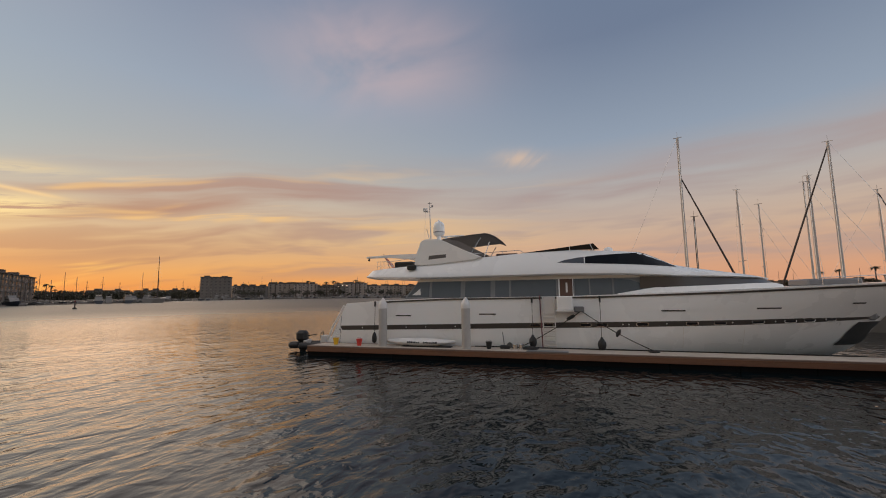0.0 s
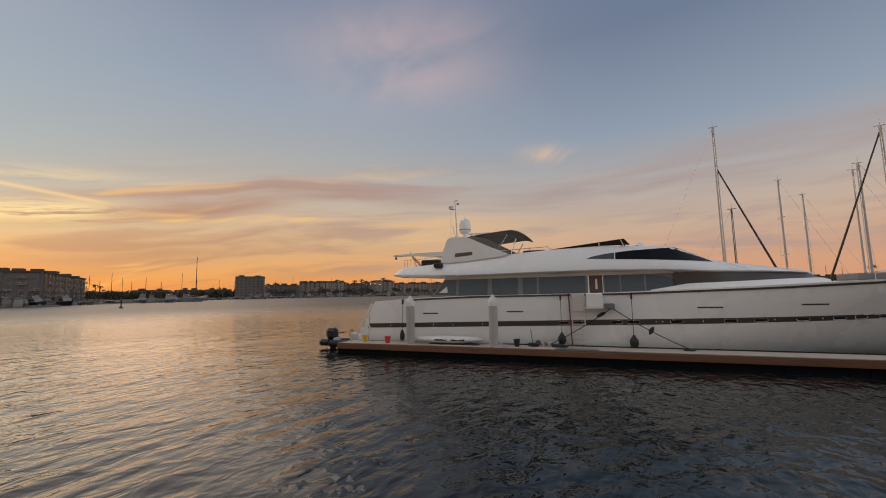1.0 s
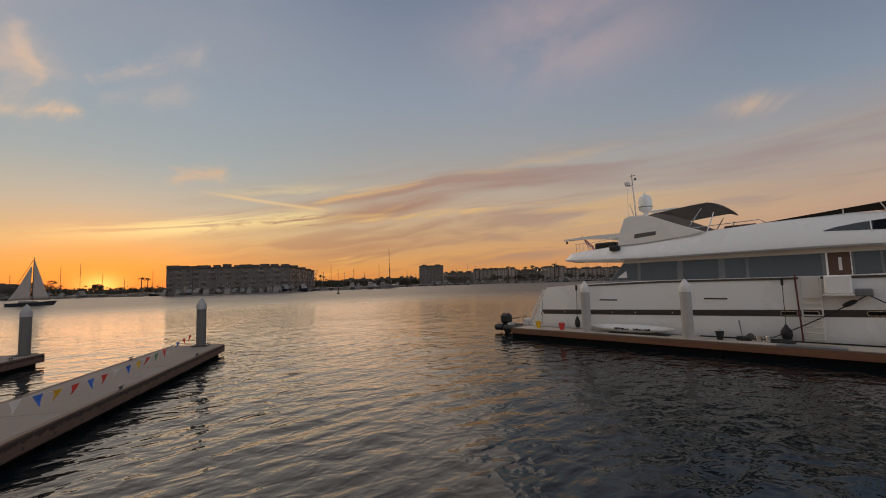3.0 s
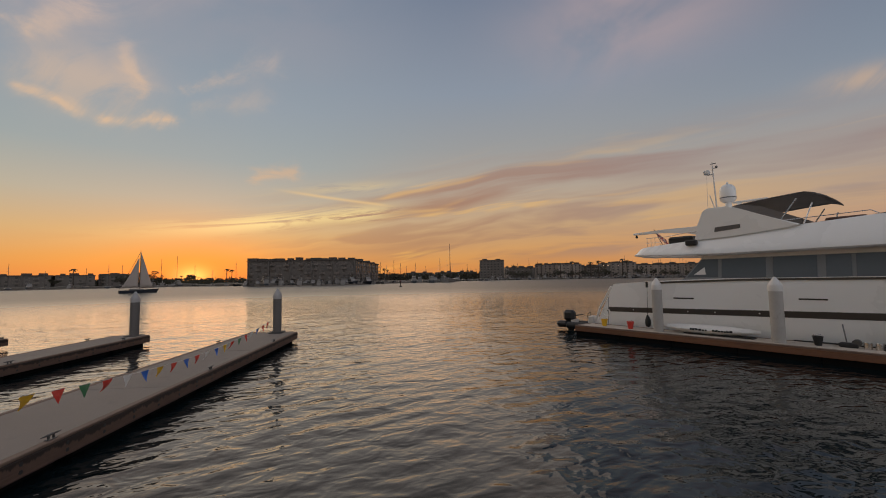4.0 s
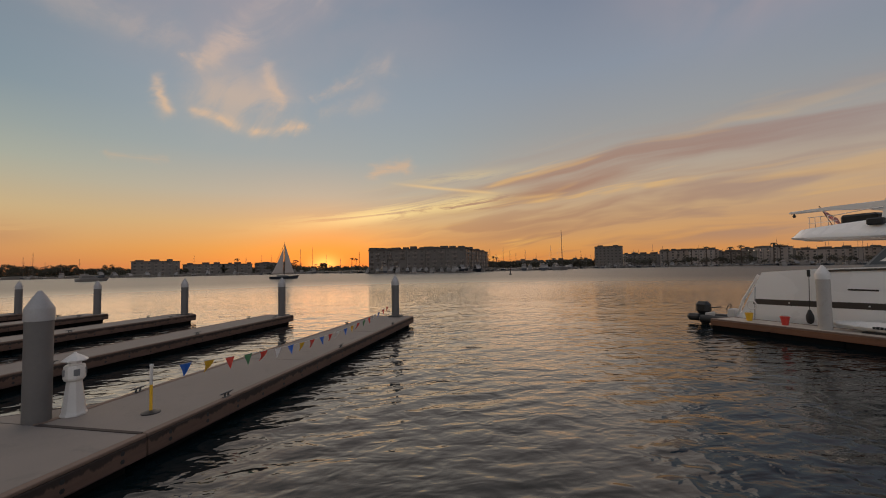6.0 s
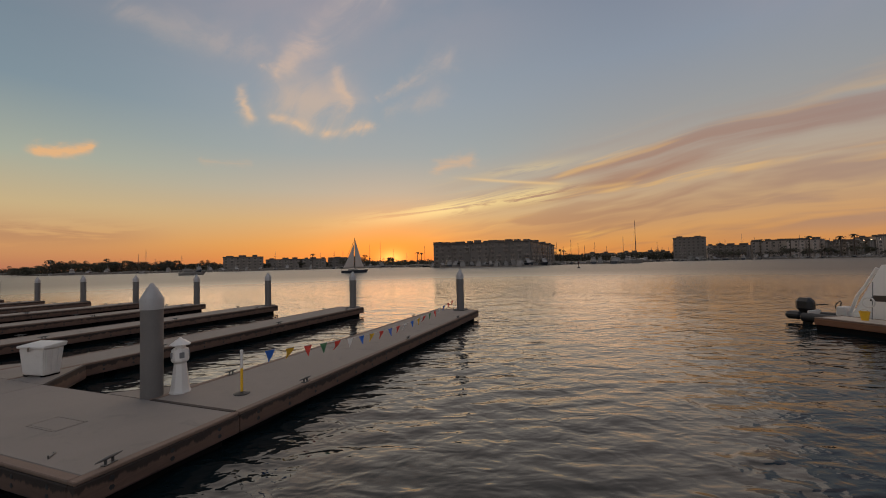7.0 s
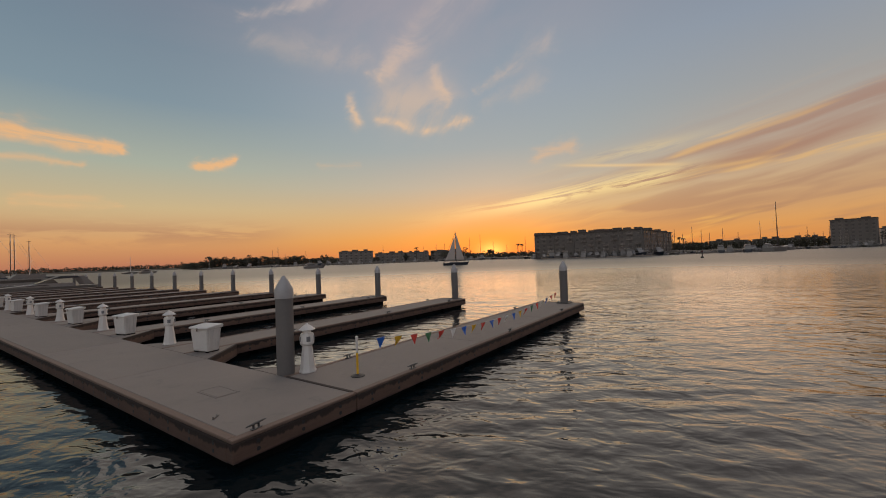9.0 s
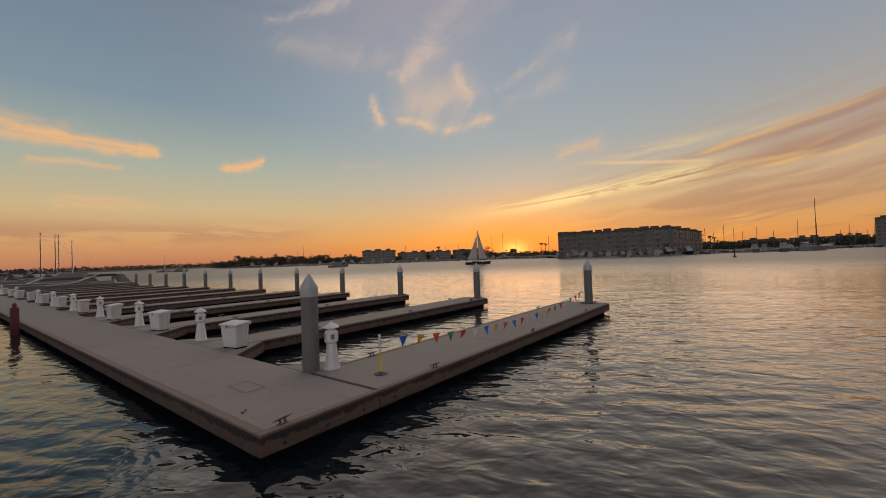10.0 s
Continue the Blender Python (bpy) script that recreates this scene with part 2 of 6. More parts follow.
def waler_material(name, base, tar):
    """Weathered fascia timber with long grain and dark runs of tar that hang from its upper edge."""
    m = bpy.data.materials.new(name)
    m.use_nodes = True
    g = Graph(m.node_tree)
    place = g.node("ShaderNodeTexCoord").outputs["Object"]
    sep = g.node("ShaderNodeSeparateXYZ")
    g.put(sep.inputs[0], place)
    x, y, z = sep.outputs
    run = g.add(x, y)
    grain = g.noise(g.xyz(g.mul(run, 1.2), g.mul(z, 30.0)), 1.0, 4.0, 0.65)
    blotch = g.noise(g.xyz(g.mul(run, 1.7), g.mul(z, 4.0), 3.0), 1.0, 4.0, 0.65, 0.6)
    hsv = g.node("ShaderNodeHueSaturation")
    g.put(hsv.inputs["Value"], g.add(0.35, g.add(g.mul(grain, 0.5), g.mul(blotch, 0.8))))
    g.put(hsv.inputs["Color"], base)
    drip = g.add(g.noise(g.xyz(g.mul(run, 3.2), 0.0, 5.0), 1.0, 4.0, 0.7), g.mul(g.noise(g.xyz(g.mul(run, 0.5), 0.0, 9.0), 1.0, 2.0), 0.5))
    edge = g.add(z, g.mul(drip, 0.42))
    colour = g.mix(g.mul(g.smooth(edge, 0.655, 0.70), 0.85), hsv.outputs[0], tar)
    wet = g.smooth(g.add(z, g.mul(blotch, 0.12)), 0.26, 0.20)
    colour = g.mix(g.mul(wet, 0.75), colour, tar)
    p = g.node("ShaderNodeBsdfPrincipled")
    g.put(p.inputs["Base Color"], colour)
    g.put(p.inputs["Roughness"], g.add(0.85, g.mul(wet, -0.35)))
    b = g.node("ShaderNodeBump")
    b.inputs["Strength"].default_value, b.inputs["Distance"].default_value = 0.35, 0.02
    g.put(b.inputs["Height"], g.add(grain, g.mul(blotch, 0.6)))
    g.put(p.inputs["Normal"], b.outputs[0])
    g.put(g.node("ShaderNodeOutputMaterial").inputs[0], p.outputs[0])
    return m


def glass_material(name, tint, rough=0.06, spec=0.5):
    return material(name, tint, rough, spec=spec, grain=(3.0, 0.05), stain=(0.6, 0.15), bump=(0.5, 0.0))


WATER = water_material()
CONCRETE = material("dock_concrete", (0.215, 0.18, 0.154), 0.85, grain=(90, 0.10), stain=(0.8, 0.20), bump=(120, 0.15), dirt=((0.16, 0.14, 0.12), 0.5))
WALER = waler_material("weathered_waler_wood", (0.118, 0.069, 0.050), (0.020, 0.014, 0.012))
RED_WALER = material("red_brown_waler_wood", (0.18, 0.078, 0.040), 0.75, grain=(25, 0.25), stain=(1.3, 0.45), bump=(30, 0.3), stretch=(0.2, 1, 1), dirt=((0.10, 0.05, 0.03), 0.7))
EDGE = material("worn_edge_timber", (0.17, 0.112, 0.083), 0.8, grain=(30, 0.2), stain=(2.0, 0.25), bump=(30, 0.2))
FLOAT = material("black_float", (0.006, 0.005, 0.005), 0.9, spec=0.1)
PALE_DECK = material("pale_dock_concrete", (0.47, 0.405, 0.34), 0.85, grain=(90, 0.10), stain=(0.8, 0.20), bump=(120, 0.15), dirt=((0.2, 0.17, 0.14), 0.5))
PALE_PILE = material("pale_pile_concrete", (0.40, 0.37, 0.34), 0.8, grain=(70, 0.12), stain=(1.4, 0.18), bump=(80, 0.2), dirt=((0.25, 0.22, 0.19), 0.4))
# pile concrete and cap again, coloured dark to stand against the light
BACKLIT_PILE = material("backlit_pile_concrete", (0.125, 0.112, 0.104), 0.8, grain=(70, 0.12), stain=(1.4, 0.22), bump=(80, 0.2), dirt=((0.17, 0.15, 0.13), 0.5))
BACKLIT_CAP = material("backlit_pile_cap", (0.36, 0.34, 0.33), 0.55, stain=(3, 0.15), dirt=((0.28, 0.26, 0.24), 0.45))
CAP = material("white_pile_cap", (0.72, 0.69, 0.66), 0.5, stain=(3, 0.12), dirt=((0.45, 0.42, 0.38), 0.35))
PLASTIC = material("white_moulded_plastic", (0.60, 0.565, 0.53), 0.5, stain=(2.5, 0.10), dirt=((0.45, 0.42, 0.38), 0.3))
IRON = material("dark_galvanised_iron", (0.10, 0.10, 0.10), 0.5, 0.7, bump=(50, 0.2))
STEEL = material("polished_steel", (0.62, 0.60, 0.58), 0.25, 1.0, bump=(50, 0.02))
GEL = material("white_gelcoat", (0.85, 0.835, 0.815), 0.28, grain=(30, 0.015), stain=(0.35, 0.03), bump=(1.2, 0.02), coat=0.4, vary=0.01)
# cream gelcoat with shade mixed into the base colour
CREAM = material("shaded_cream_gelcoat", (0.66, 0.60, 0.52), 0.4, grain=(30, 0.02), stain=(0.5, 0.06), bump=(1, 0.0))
STRIPE = material("dark_brown_hull_stripe", (0.055, 0.046, 0.040), 0.35, stain=(0.7, 0.15), bump=(1, 0.0))
TINT = glass_material("smoked_window", (0.085, 0.090, 0.100), 0.2)
BLACKGLASS = glass_material("black_windscreen", (0.010, 0.010, 0.012), 0.2, 0.15)
MULLION = material("grey_window_surround", (0.17, 0.17, 0.175), 0.4, bump=(1, 0.0))
CANVAS = material("grey_bimini_canvas", (0.17, 0.15, 0.138), 0.9, grain=(120, 0.1), stain=(1.5, 0.15), bump=(150, 0.2))
RUBBER = material("black_rubber", (0.014, 0.014, 0.015), 0.55, stain=(4, 0.3))
ROPE = material("dark_mooring_rope", (0.03, 0.028, 0.026), 0.9, bump=(150, 0.4))
PALE_ROPE = material("pale_rope", (0.45, 0.42, 0.38), 0.9, bump=(150, 0.4))
RED = material("red_plastic", (0.62, 0.05, 0.035), 0.5, stain=(4, 0.15))
YELLOW = material("yellow_plastic", (0.70, 0.40, 0.02), 0.5, stain=(4, 0.15))
BLUE = material("blue_plastic", (0.02, 0.12, 0.48), 0.5, stain=(4, 0.15))
GREEN = material("green_plastic", (0.06, 0.20, 0.09), 0.5, stain=(4, 0.15))
MAROON = material("maroon_painted_wood", (0.12, 0.022, 0.030), 0.6, stain=(3, 0.2))
TEAK = material("dark_teak_door", (0.10, 0.045, 0.028), 0.5, stretch=(4, 4, 1), stain=(2, 0.3))
EARTH = material("shore_earth", (0.075, 0.062, 0.048), 0.95, grain=(0.5, 0.2), stain=(0.02, 0.3), bump=(1.0, 0.3))
STONE = material("quay_stone", (0.26, 0.24, 0.22), 0.85, grain=(30, 0.1), stain=(0.7, 0.2), bump=(30, 0.3))
STUCCO = material("grey_stucco", (0.15, 0.13, 0.115), 0.9, grain=(1.5, 0.1), stain=(0.05, 0.15), bump=(2, 0.1), vary=0.1)
PALE_STUCCO = material("pale_stucco", (0.31, 0.255, 0.22), 0.9, grain=(1.5, 0.1), stain=(0.06, 0.15), bump=(2, 0.1), vary=0.15)
ROOFING = material("dark_roofing", (0.09, 0.075, 0.065), 0.9, grain=(1, 0.15), stain=(0.1, 0.2), bump=(2, 0.2))
FARGLASS = material("far_window_glass", (0.085, 0.078, 0.07), 0.25, grain=(0.3, 0.2), stain=(0.1, 0.2), bump=(1, 0.0), vary=0.3)
# boat white with the dimness of the hazy distance put into its colour
BOATWHITE = material("dimmed_boat_white", (0.21, 0.19, 0.175), 0.45, stain=(0.4, 0.12), bump=(1, 0.0), vary=0.12)
BOATDARK = material("navy_boat_hull", (0.03, 0.034, 0.045), 0.4, stain=(0.4, 0.2), bump=(1, 0.0))
ALLOY = material("dull_mast_alloy", (0.52, 0.47, 0.43), 0.5, 0.0, stain=(0.3, 0.15), bump=(1, 0.0))
DARKMAST = material("dark_mast", (0.05, 0.035, 0.03), 0.5, bump=(1, 0.0))
SAIL = material("sailcloth", (0.42, 0.36, 0.32), 0.85, stain=(0.3, 0.1), bump=(1, 0.0))
LAMP = bpy.data.materials.new("warm_lamp_glass")
LAMP.use_nodes = True
lamp_shader = LAMP.node_tree.nodes["Principled BSDF"]
lamp_shader.inputs["Emission Color"].default_value, lamp_shader.inputs["Emission Strength"].default_value = (1.0, 0.62, 0.36, 1), 5.0
BARK = material("bark", (0.07, 0.052, 0.04), 0.95, bump=(8, 0.4))
LEAF = material("leaves", (0.055, 0.050, 0.030), 0.8, grain=(2, 0.3), stain=(0.2, 0.3), bump=(2, 0.0))


# ---- mesh helpers ----
def part(name, bm, mat, parent=None, label="", smooth=False):
    """Links a bmesh as one mesh object, under a thing or a part."""
    bmesh.ops.recalc_face_normals(bm, faces=bm.faces)
    me = bpy.data.meshes.new(name)
    bm.to_mesh(me)
    bm.free()
    me.materials.append(mat)
    if smooth:
        me.shade_smooth()
        me.set_sharp_from_angle(angle=radians(35))
    ob = new(name, me)
    ob.parent = parent
    return tagged(ob, label)


def shared(name, mesh, parent, m):
    """One more object on a mesh that alike pieces share."""
    ob = new(name, mesh)
    ob.parent = parent
    ob.matrix_basis = m
    return ob


def thing(name, m, label, category, group="", kind=""):
    ob = new(name)
    ob.matrix_basis = m
    return tagged(ob, label, category, group, kind)


def add_box(bm, lo, hi, bevel=0.0, m=None):
    lo, hi = Vector(lo), Vector(hi)
    made = bmesh.ops.create_cube(bm, size=1.0, matrix=Matrix.Translation((lo + hi) / 2) @ Matrix.Diagonal((*(hi - lo), 1)))
    verts = made["verts"]
    if bevel:
        edges = list({e for v in verts for e in v.link_edges})
        verts = bmesh.ops.bevel(bm, geom=edges, offset=bevel, segments=1, affect="EDGES")["verts"]
    if m:
        bmesh.ops.transform(bm, matrix=m, verts=list({v for v in verts}))
    return bm


def box(lo, hi, bevel=0.0):
    return add_box(bmesh.new(), lo, hi, bevel)


def add_lathe(bm, rings, sides=16, m=Matrix.Identity(4), closed=True):
    """A turned form from rows of (radius, z)."""
    loops = []
    for r, z in rings:
        loops.append([bm.verts.new(m @ Vector((r * math.cos(2 * math.pi * k / sides), r * math.sin(2 * math.pi * k / sides), z))) for k in range(sides)])
    for a, b in zip(loops, loops[1:]):
        for k in range(sides):
            bm.faces.new((a[k], a[(k + 1) % sides], b[(k + 1) % sides], b[k]))
    if closed:
        bm.faces.new(loops[0])
        bm.faces.new(loops[-1])
    return bm


def lathe(rings, sides=16, m=Matrix.Identity(4)):
    return add_lathe(bmesh.new(), rings, sides, m)


def add_rod(bm, a, b, r, r2=None, sides=8):
    a, b = Vector(a), Vector(b)
    m = Matrix.Translation(a) @ (b - a).to_track_quat("Z", "Y").to_matrix().to_4x4()
    return add_lathe(bm, [(r, 0), (r if r2 is None else r2, (b - a).length)], sides, m)


def rod(a, b, r, r2=None, sides=8):
    return add_rod(bmesh.new(), a, b, r, r2, sides)


def tube(points, r, sides=6):
    bm = bmesh.new()
    for a, b in zip(points, points[1:]):
        add_rod(bm, a, b, r, None, sides)
    return bm


def hang(a, b, sag, steps=10):
    """Points of a rope that hangs between a and b."""
    a, b = Vector(a), Vector(b)
    return [a.lerp(b, k / steps) - Vector((0, 0, sag * 4 * (k / steps) * (1 - k / steps))) for k in range(steps + 1)]


def grid(rows, close=False):
    """A skin over rows of points."""
    bm = bmesh.new()
    skin = [[bm.verts.new(p) for p in row] for row in rows]
    n = len(skin[0])
    for a, b in zip(skin, skin[1:]):
        for k in range(n if close else n - 1):
            bm.faces.new((a[k], a[(k + 1) % n], b[(k + 1) % n], b[k]))
    return bm


def slab(outline, z0, z1, bevel=0.0):
    """An upright prism over a plan outline."""
    bm = bmesh.new()
    low = [bm.verts.new((x, y, z0)) for x, y in outline]
    high = [bm.verts.new((x, y, z1)) for x, y in outline]
    n = len(low)
    bm.faces.new(low)
    top = bm.faces.new(high)
    for k in range(n):
        bm.faces.new((low[k], low[(k + 1) % n], high[(k + 1) % n], high[k]))
    if bevel:
        bmesh.ops.bevel(bm, geom=list(top.edges), offset=bevel, segments=2, affect="EDGES")
    return bm


def plate(outline, y0, y1, bevel=0.0):
    """A panel with its outline in x and z, from y0 to y1."""
    bm = bmesh.new()
    a = [bm.verts.new((x, y0, z)) for x, z in outline]
    b = [bm.verts.new((x, y1, z)) for x, z in outline]
    n = len(a)
    bm.faces.new(a)
    bm.faces.new(b)
    for k in range(n):
        bm.faces.new((a[k], a[(k + 1) % n], b[(k + 1) % n], b[k]))
    if bevel:
        bmesh.ops.bevel(bm, geom=list(bm.edges), offset=bevel, segments=2, affect="EDGES")
    return bm


def polar(az, r, z=0.0):
    return Vector((-math.sin(radians(az)) * r, math.cos(radians(az)) * r, z))


def curve(x, *rows):
    """Reads a smooth curve through rows of (x, value)."""
    if x <= rows[0][0]:
        return rows[0][1]
    for (x0, y0), (x1, y1) in zip(rows, rows[1:]):
        if x <= x1:
            t = (x - x0) / (x1 - x0)
            return y0 + (y1 - y0) * t
    return rows[-1][1]


# ---- water, shores, quay ----
def build_water():
    rng = np.random.default_rng(4)
    radii = np.concatenate([[0.3, 1.0], 2.0 * 1.015 ** np.arange(285), 139.0 * 1.12 ** np.arange(1, 31), [4500.0]])
    head = np.concatenate([np.linspace(36, 222, 900, endpoint=False), np.linspace(222, 396, 60, endpoint=False)])
    ang, sides = np.radians(head), 960
    x, y = np.outer(radii, np.cos(ang)), np.outer(radii, np.sin(ang))
    z = np.zeros_like(x)
    for k in range(34):
        length = 0.34 * 1.105 ** k * rng.uniform(0.85, 1.15)
        way = radians(150) + rng.normal(0, 0.42)
        amp = 0.0047 * min(length, 0.9) ** 0.8 * (1.0 if length < 3.5 else (3.5 / length) ** 1.3)
        fade = np.clip(1.7 - 4.0 * radii * 0.015 / length, 0, 1)[:, None]
        z += amp * fade * np.sin((x * np.cos(way) + y * np.sin(way)) * 2 * np.pi / length + rng.uniform(0, 6.28))
    calm = 0.7 + 0.5 * np.sin(x * 0.11 + 1.0) * np.sin(y * 0.13 + 2.0)
    z *= calm
    co = np.stack([x, y, z], -1).reshape(-1, 3)
    n = len(radii)
    i, j = np.meshgrid(np.arange(n - 1), np.arange(sides), indexing="ij")
    a, b = i * sides + j, i * sides + (j + 1) % sides
    faces = np.stack([a, b, b + sides, a + sides], -1).reshape(-1, 4)
    me = bpy.data.meshes.new("water")
    me.from_pydata(co.tolist(), [], faces.tolist())
    me.shade_smooth()
    me.materials.append(WATER)
    tagged(new("water", me), "rippled dark harbour water reflecting the sunset sky", "water", kind="structure")


SHORE = ((-180, 430), (-60, 430), (8, 430), (24, 450), (33, 420), (36, 330), (44, 310), (47, 285), (60, 285), (63, 330), (68, 400), (88, 400), (92, 440), (106, 470), (108, 800), (128, 900), (135, 700), (180, 430))


def shore_at(az):
    return curve(az, *SHORE)


def build_shore():
    rows = []
    for k in range(0, 241):
        az = -60 + k * 0.8
        r = shore_at(az) + 2.0 * math.sin(az * 3.1) + 1.2 * math.sin(az * 7.7)
        low = 1.0 + 0.5 * math.sin(az * 1.3)
        rows.append([polar(az, r - 3.0, -1.0), polar(az, r, 0.9), polar(az, r + 4, low + 0.6), polar(az, r + 60, low + 1.0), polar(az, 2600, 3.0), polar(az, 4400, 4.0)])
    ground = part("ground", grid(rows), EARTH)
    tagged(ground, "dark low shore with a stone edge across the harbour", "ground", kind="structure")


DOCK = pose(-6.65, -1.52, 0, 0, 0, 130)  # x along the fingers, y along the main walkway


def build_quay():
    """The stone quay under and behind the camera."""
    bm = slab([(-8.4, -60), (-8.4, -0.85), (-6.85, -0.85), (-6.85, 0.85), (-8.4, 0.85), (-8.4, 60), (-70, 60), (-70, -60)], -2.0, 1.45, 0.04)
    q = part("quay", bm, STONE)
    q.matrix_basis = pose(0, 0, 0, 0, 0, 130) @ Matrix.Translation((7.3, 0, 0))
    tagged(q, "plain stone quay with a small lookout above the water", "quay", kind="structure")


build_water()
build_shore()
build_quay()


# ---- docks ----
def dock_piece(name, m, x0, x1, y0, y1, label, wood=WALER, edges="lrfb", top=0.5, group="floating docks", low=0.15, inset=0.2, deck=None, bolted=True):
    """A floating dock: concrete deck slabs, timber walers with bolts, and black floats."""
    d = thing(name, m, label, "dock", group)
    w = 0.14
    lx0, lx1 = x0 + (w if "b" in edges else 0), x1 - (w if "f" in edges else 0)
    count = max(1, round((lx1 - lx0) / 6.0)) if (x1 - x0) > (y1 - y0) else 1
    county = max(1, round((y1 - y0) / 6.0)) if (y1 - y0) > (x1 - x0) else 1
    for i in range(count):
        for j in range(county):
            ax, bx = lx0 + (lx1 - lx0) * i / count, lx0 + (lx1 - lx0) * (i + 1) / count
            ay, by = y0 + w + (y1 - y0 - 2 * w) * j / county, y0 + w + (y1 - y0 - 2 * w) * (j + 1) / county
            part("deck_slab", box((ax + 0.006, ay + 0.006, top - 0.16), (bx - 0.006, by - 0.006, top), 0.012), deck or CONCRETE, d)
    def waler(a, b, side):
        upper = add_box(bmesh.new(), (a[0], a[1], top - 0.05), (b[0], b[1], top + 0.006), 0.012)
        part("edge_board", upper, EDGE, d, "worn brown edge timber")
        lower = box((a[0] + 0.01 * side[0], a[1] + 0.01 * side[1], low), (b[0] - 0.01 * side[0], b[1] - 0.01 * side[1], top - 0.054), 0.012)
        n = max(2, int(max(b[0] - a[0], b[1] - a[1]) / 0.8))
        part("waler", lower, wood, d, "stained timber waler")
        bolts = bmesh.new()
        for k in range(n):
            t = (k + 0.5) / n
            for z in (low + 0.10, 0.37):
                c = Vector((a[0] + (b[0] - a[0]) * (t if side[1] else 0.5), a[1] + (b[1] - a[1]) * (t if side[0] else 0.5), z))
                out = Vector((side[0], side[1], 0))
                add_rod(bolts, c, c + out * (w / 2 + 0.014), 0.036, None, 6)
        if not bolted:
            bolts.free()
            return
        tagged(part("bolts", bolts, RUBBER, d, "dark bolt heads"), kind="stuff")
    if "l" in edges:
        waler((x0, y1 - w), (x1, y1), (0, 1))
    if "r" in edges:
        waler((x0, y0), (x1, y0 + w), (0, -1))
    if "f" in edges:
        waler((x1 - w, y0 + w + 0.003), (x1, y1 - w - 0.003), (1, 0))
    if "b" in edges:
        waler((x0, y0 + w + 0.003), (x0 + w, y1 - w - 0.003), (-1, 0))
    if (x1 - x0) > (y1 - y0):
        n = max(1, round((x1 - x0) / 2.4))
        cells = [((x0 + (x1 - x0) * k / n + (0.15 if inset > 0.1 else 0.01), y0 + inset), (x0 + (x1 - x0) * (k + 1) / n - (0.15 if inset > 0.1 else 0.01), y1 - inset)) for k in range(n)]
    else:
        n = max(1, round((y1 - y0) / 2.4))
        cells = [((x0 + 0.2, y0 + (y1 - y0) * k / n + 0.15), (x1 - 0.2, y0 + (y1 - y0) * (k + 1) / n - 0.15)) for k in range(n)]
    for a, b in cells:
        part("float_tank", box((*a, -0.35), (*b, top - 0.17), 0.03), FLOAT, d)
    return d


def gusset(m, corner, dx, dy):
    """A triangular stiffener deck between walkway and finger."""
    x, y = corner
    g = thing("corner_deck", m, "triangular concrete corner deck beside the walkway", "dock", "corner decks")
    tri = [(x, y), (x + dx, y), (x, y + dy)]
    part("deck_slab", slab(tri, 0.30, 0.497), CONCRETE, g)
    bm = bmesh.new()
    a, b = Vector((x + dx, y, 0)), Vector((x, y + dy, 0))
    n = Vector((dy, dx, 0)).normalized() * 0.07
    if n.dot(Vector((dx, dy, 0))) < 0:
        n = -n
    ring = [a, b, b + n, a + n]
    low = [bm.verts.new((p.x, p.y, 0.12)) for p in ring]
    high = [bm.verts.new((p.x, p.y, 0.492)) for p in ring]
    bm.faces.new(low), bm.faces.new(high)
    for k in range(4):
        bm.faces.new((low[k], low[(k + 1) % 4], high[(k + 1) % 4], high[k]))
    part("waler", bm, WALER, g, "stained timber waler")
    part("float_tank", slab([(x, y), (x + dx * 0.7, y), (x, y + dy * 0.7)], -0.3, 0.296), FLOAT, g)
    return g


WALK_W, TIP = 2.45, 18.3
dock_piece("main_walkway", DOCK, 0.0, WALK_W, 0.0, 100.0, "long grey concrete main walkway with brown timber edges", edges="lrb", group="")
part_row = [("finger_dock", 0.0, 2.42)]
FINGER_B = [8.1 + 6.68 * k for k in range(13)]
for k, mid in enumerate(FINGER_B):
    part_row.append(("finger_dock", mid - 0.72, mid + 1.0))
for name, y0, y1 in part_row:
    wide = y1 - y0 > 2
    dock_piece(name, DOCK, WALK_W + (0.02 if wide else 0.004), TIP if wide else TIP + 0.25, y0, y1, "wide concrete finger dock with brown timber walers" if wide else "narrow concrete finger dock with timber walers", edges="lrf", group="finger docks")
for mid in FINGER_B:
    gusset(DOCK, (WALK_W + 0.006, mid - 0.725), 1.5, -1.35)
    gusset(DOCK, (WALK_W + 0.006, mid + 1.005), 1.5, 1.35)
gusset(DOCK, (WALK_W + 0.022, 2.425), 1.1, 1.3)

# dark joint between walkway and the wide finger, and the service hatch
joint = part("joint_strip", box((WALK_W - 0.03, 0.12, 0.496), (WALK_W + 0.05, 2.3, 0.512), 0.004), WALER)
joint.matrix_basis = DOCK
tagged(joint, "brown timber strip over the joint of two docks", "trim", kind="structure")
hatch = thing("service_hatch", DOCK @ Matrix.Translation((1.1, 2.65, 0.5)), "flush grey hatch plate in the concrete walkway", "hatch")
part("plate", box((-0.19, -0.36, 0.001), (0.19, 0.36, 0.006), 0.002), CONCRETE, hatch)
frame_bm = bmesh.new()
for lo, hi in (((-0.24, -0.41, 0.001), (-0.2, 0.41, 0.0075)), ((0.2, -0.41, 0.001), (0.24, 0.41, 0.0075)), ((-0.199, -0.41, 0.001), (0.199, -0.37, 0.0075)), ((-0.199, 0.37, 0.001), (0.199, 0.41, 0.0075))):
    add_box(frame_bm, lo, hi, 0.002)
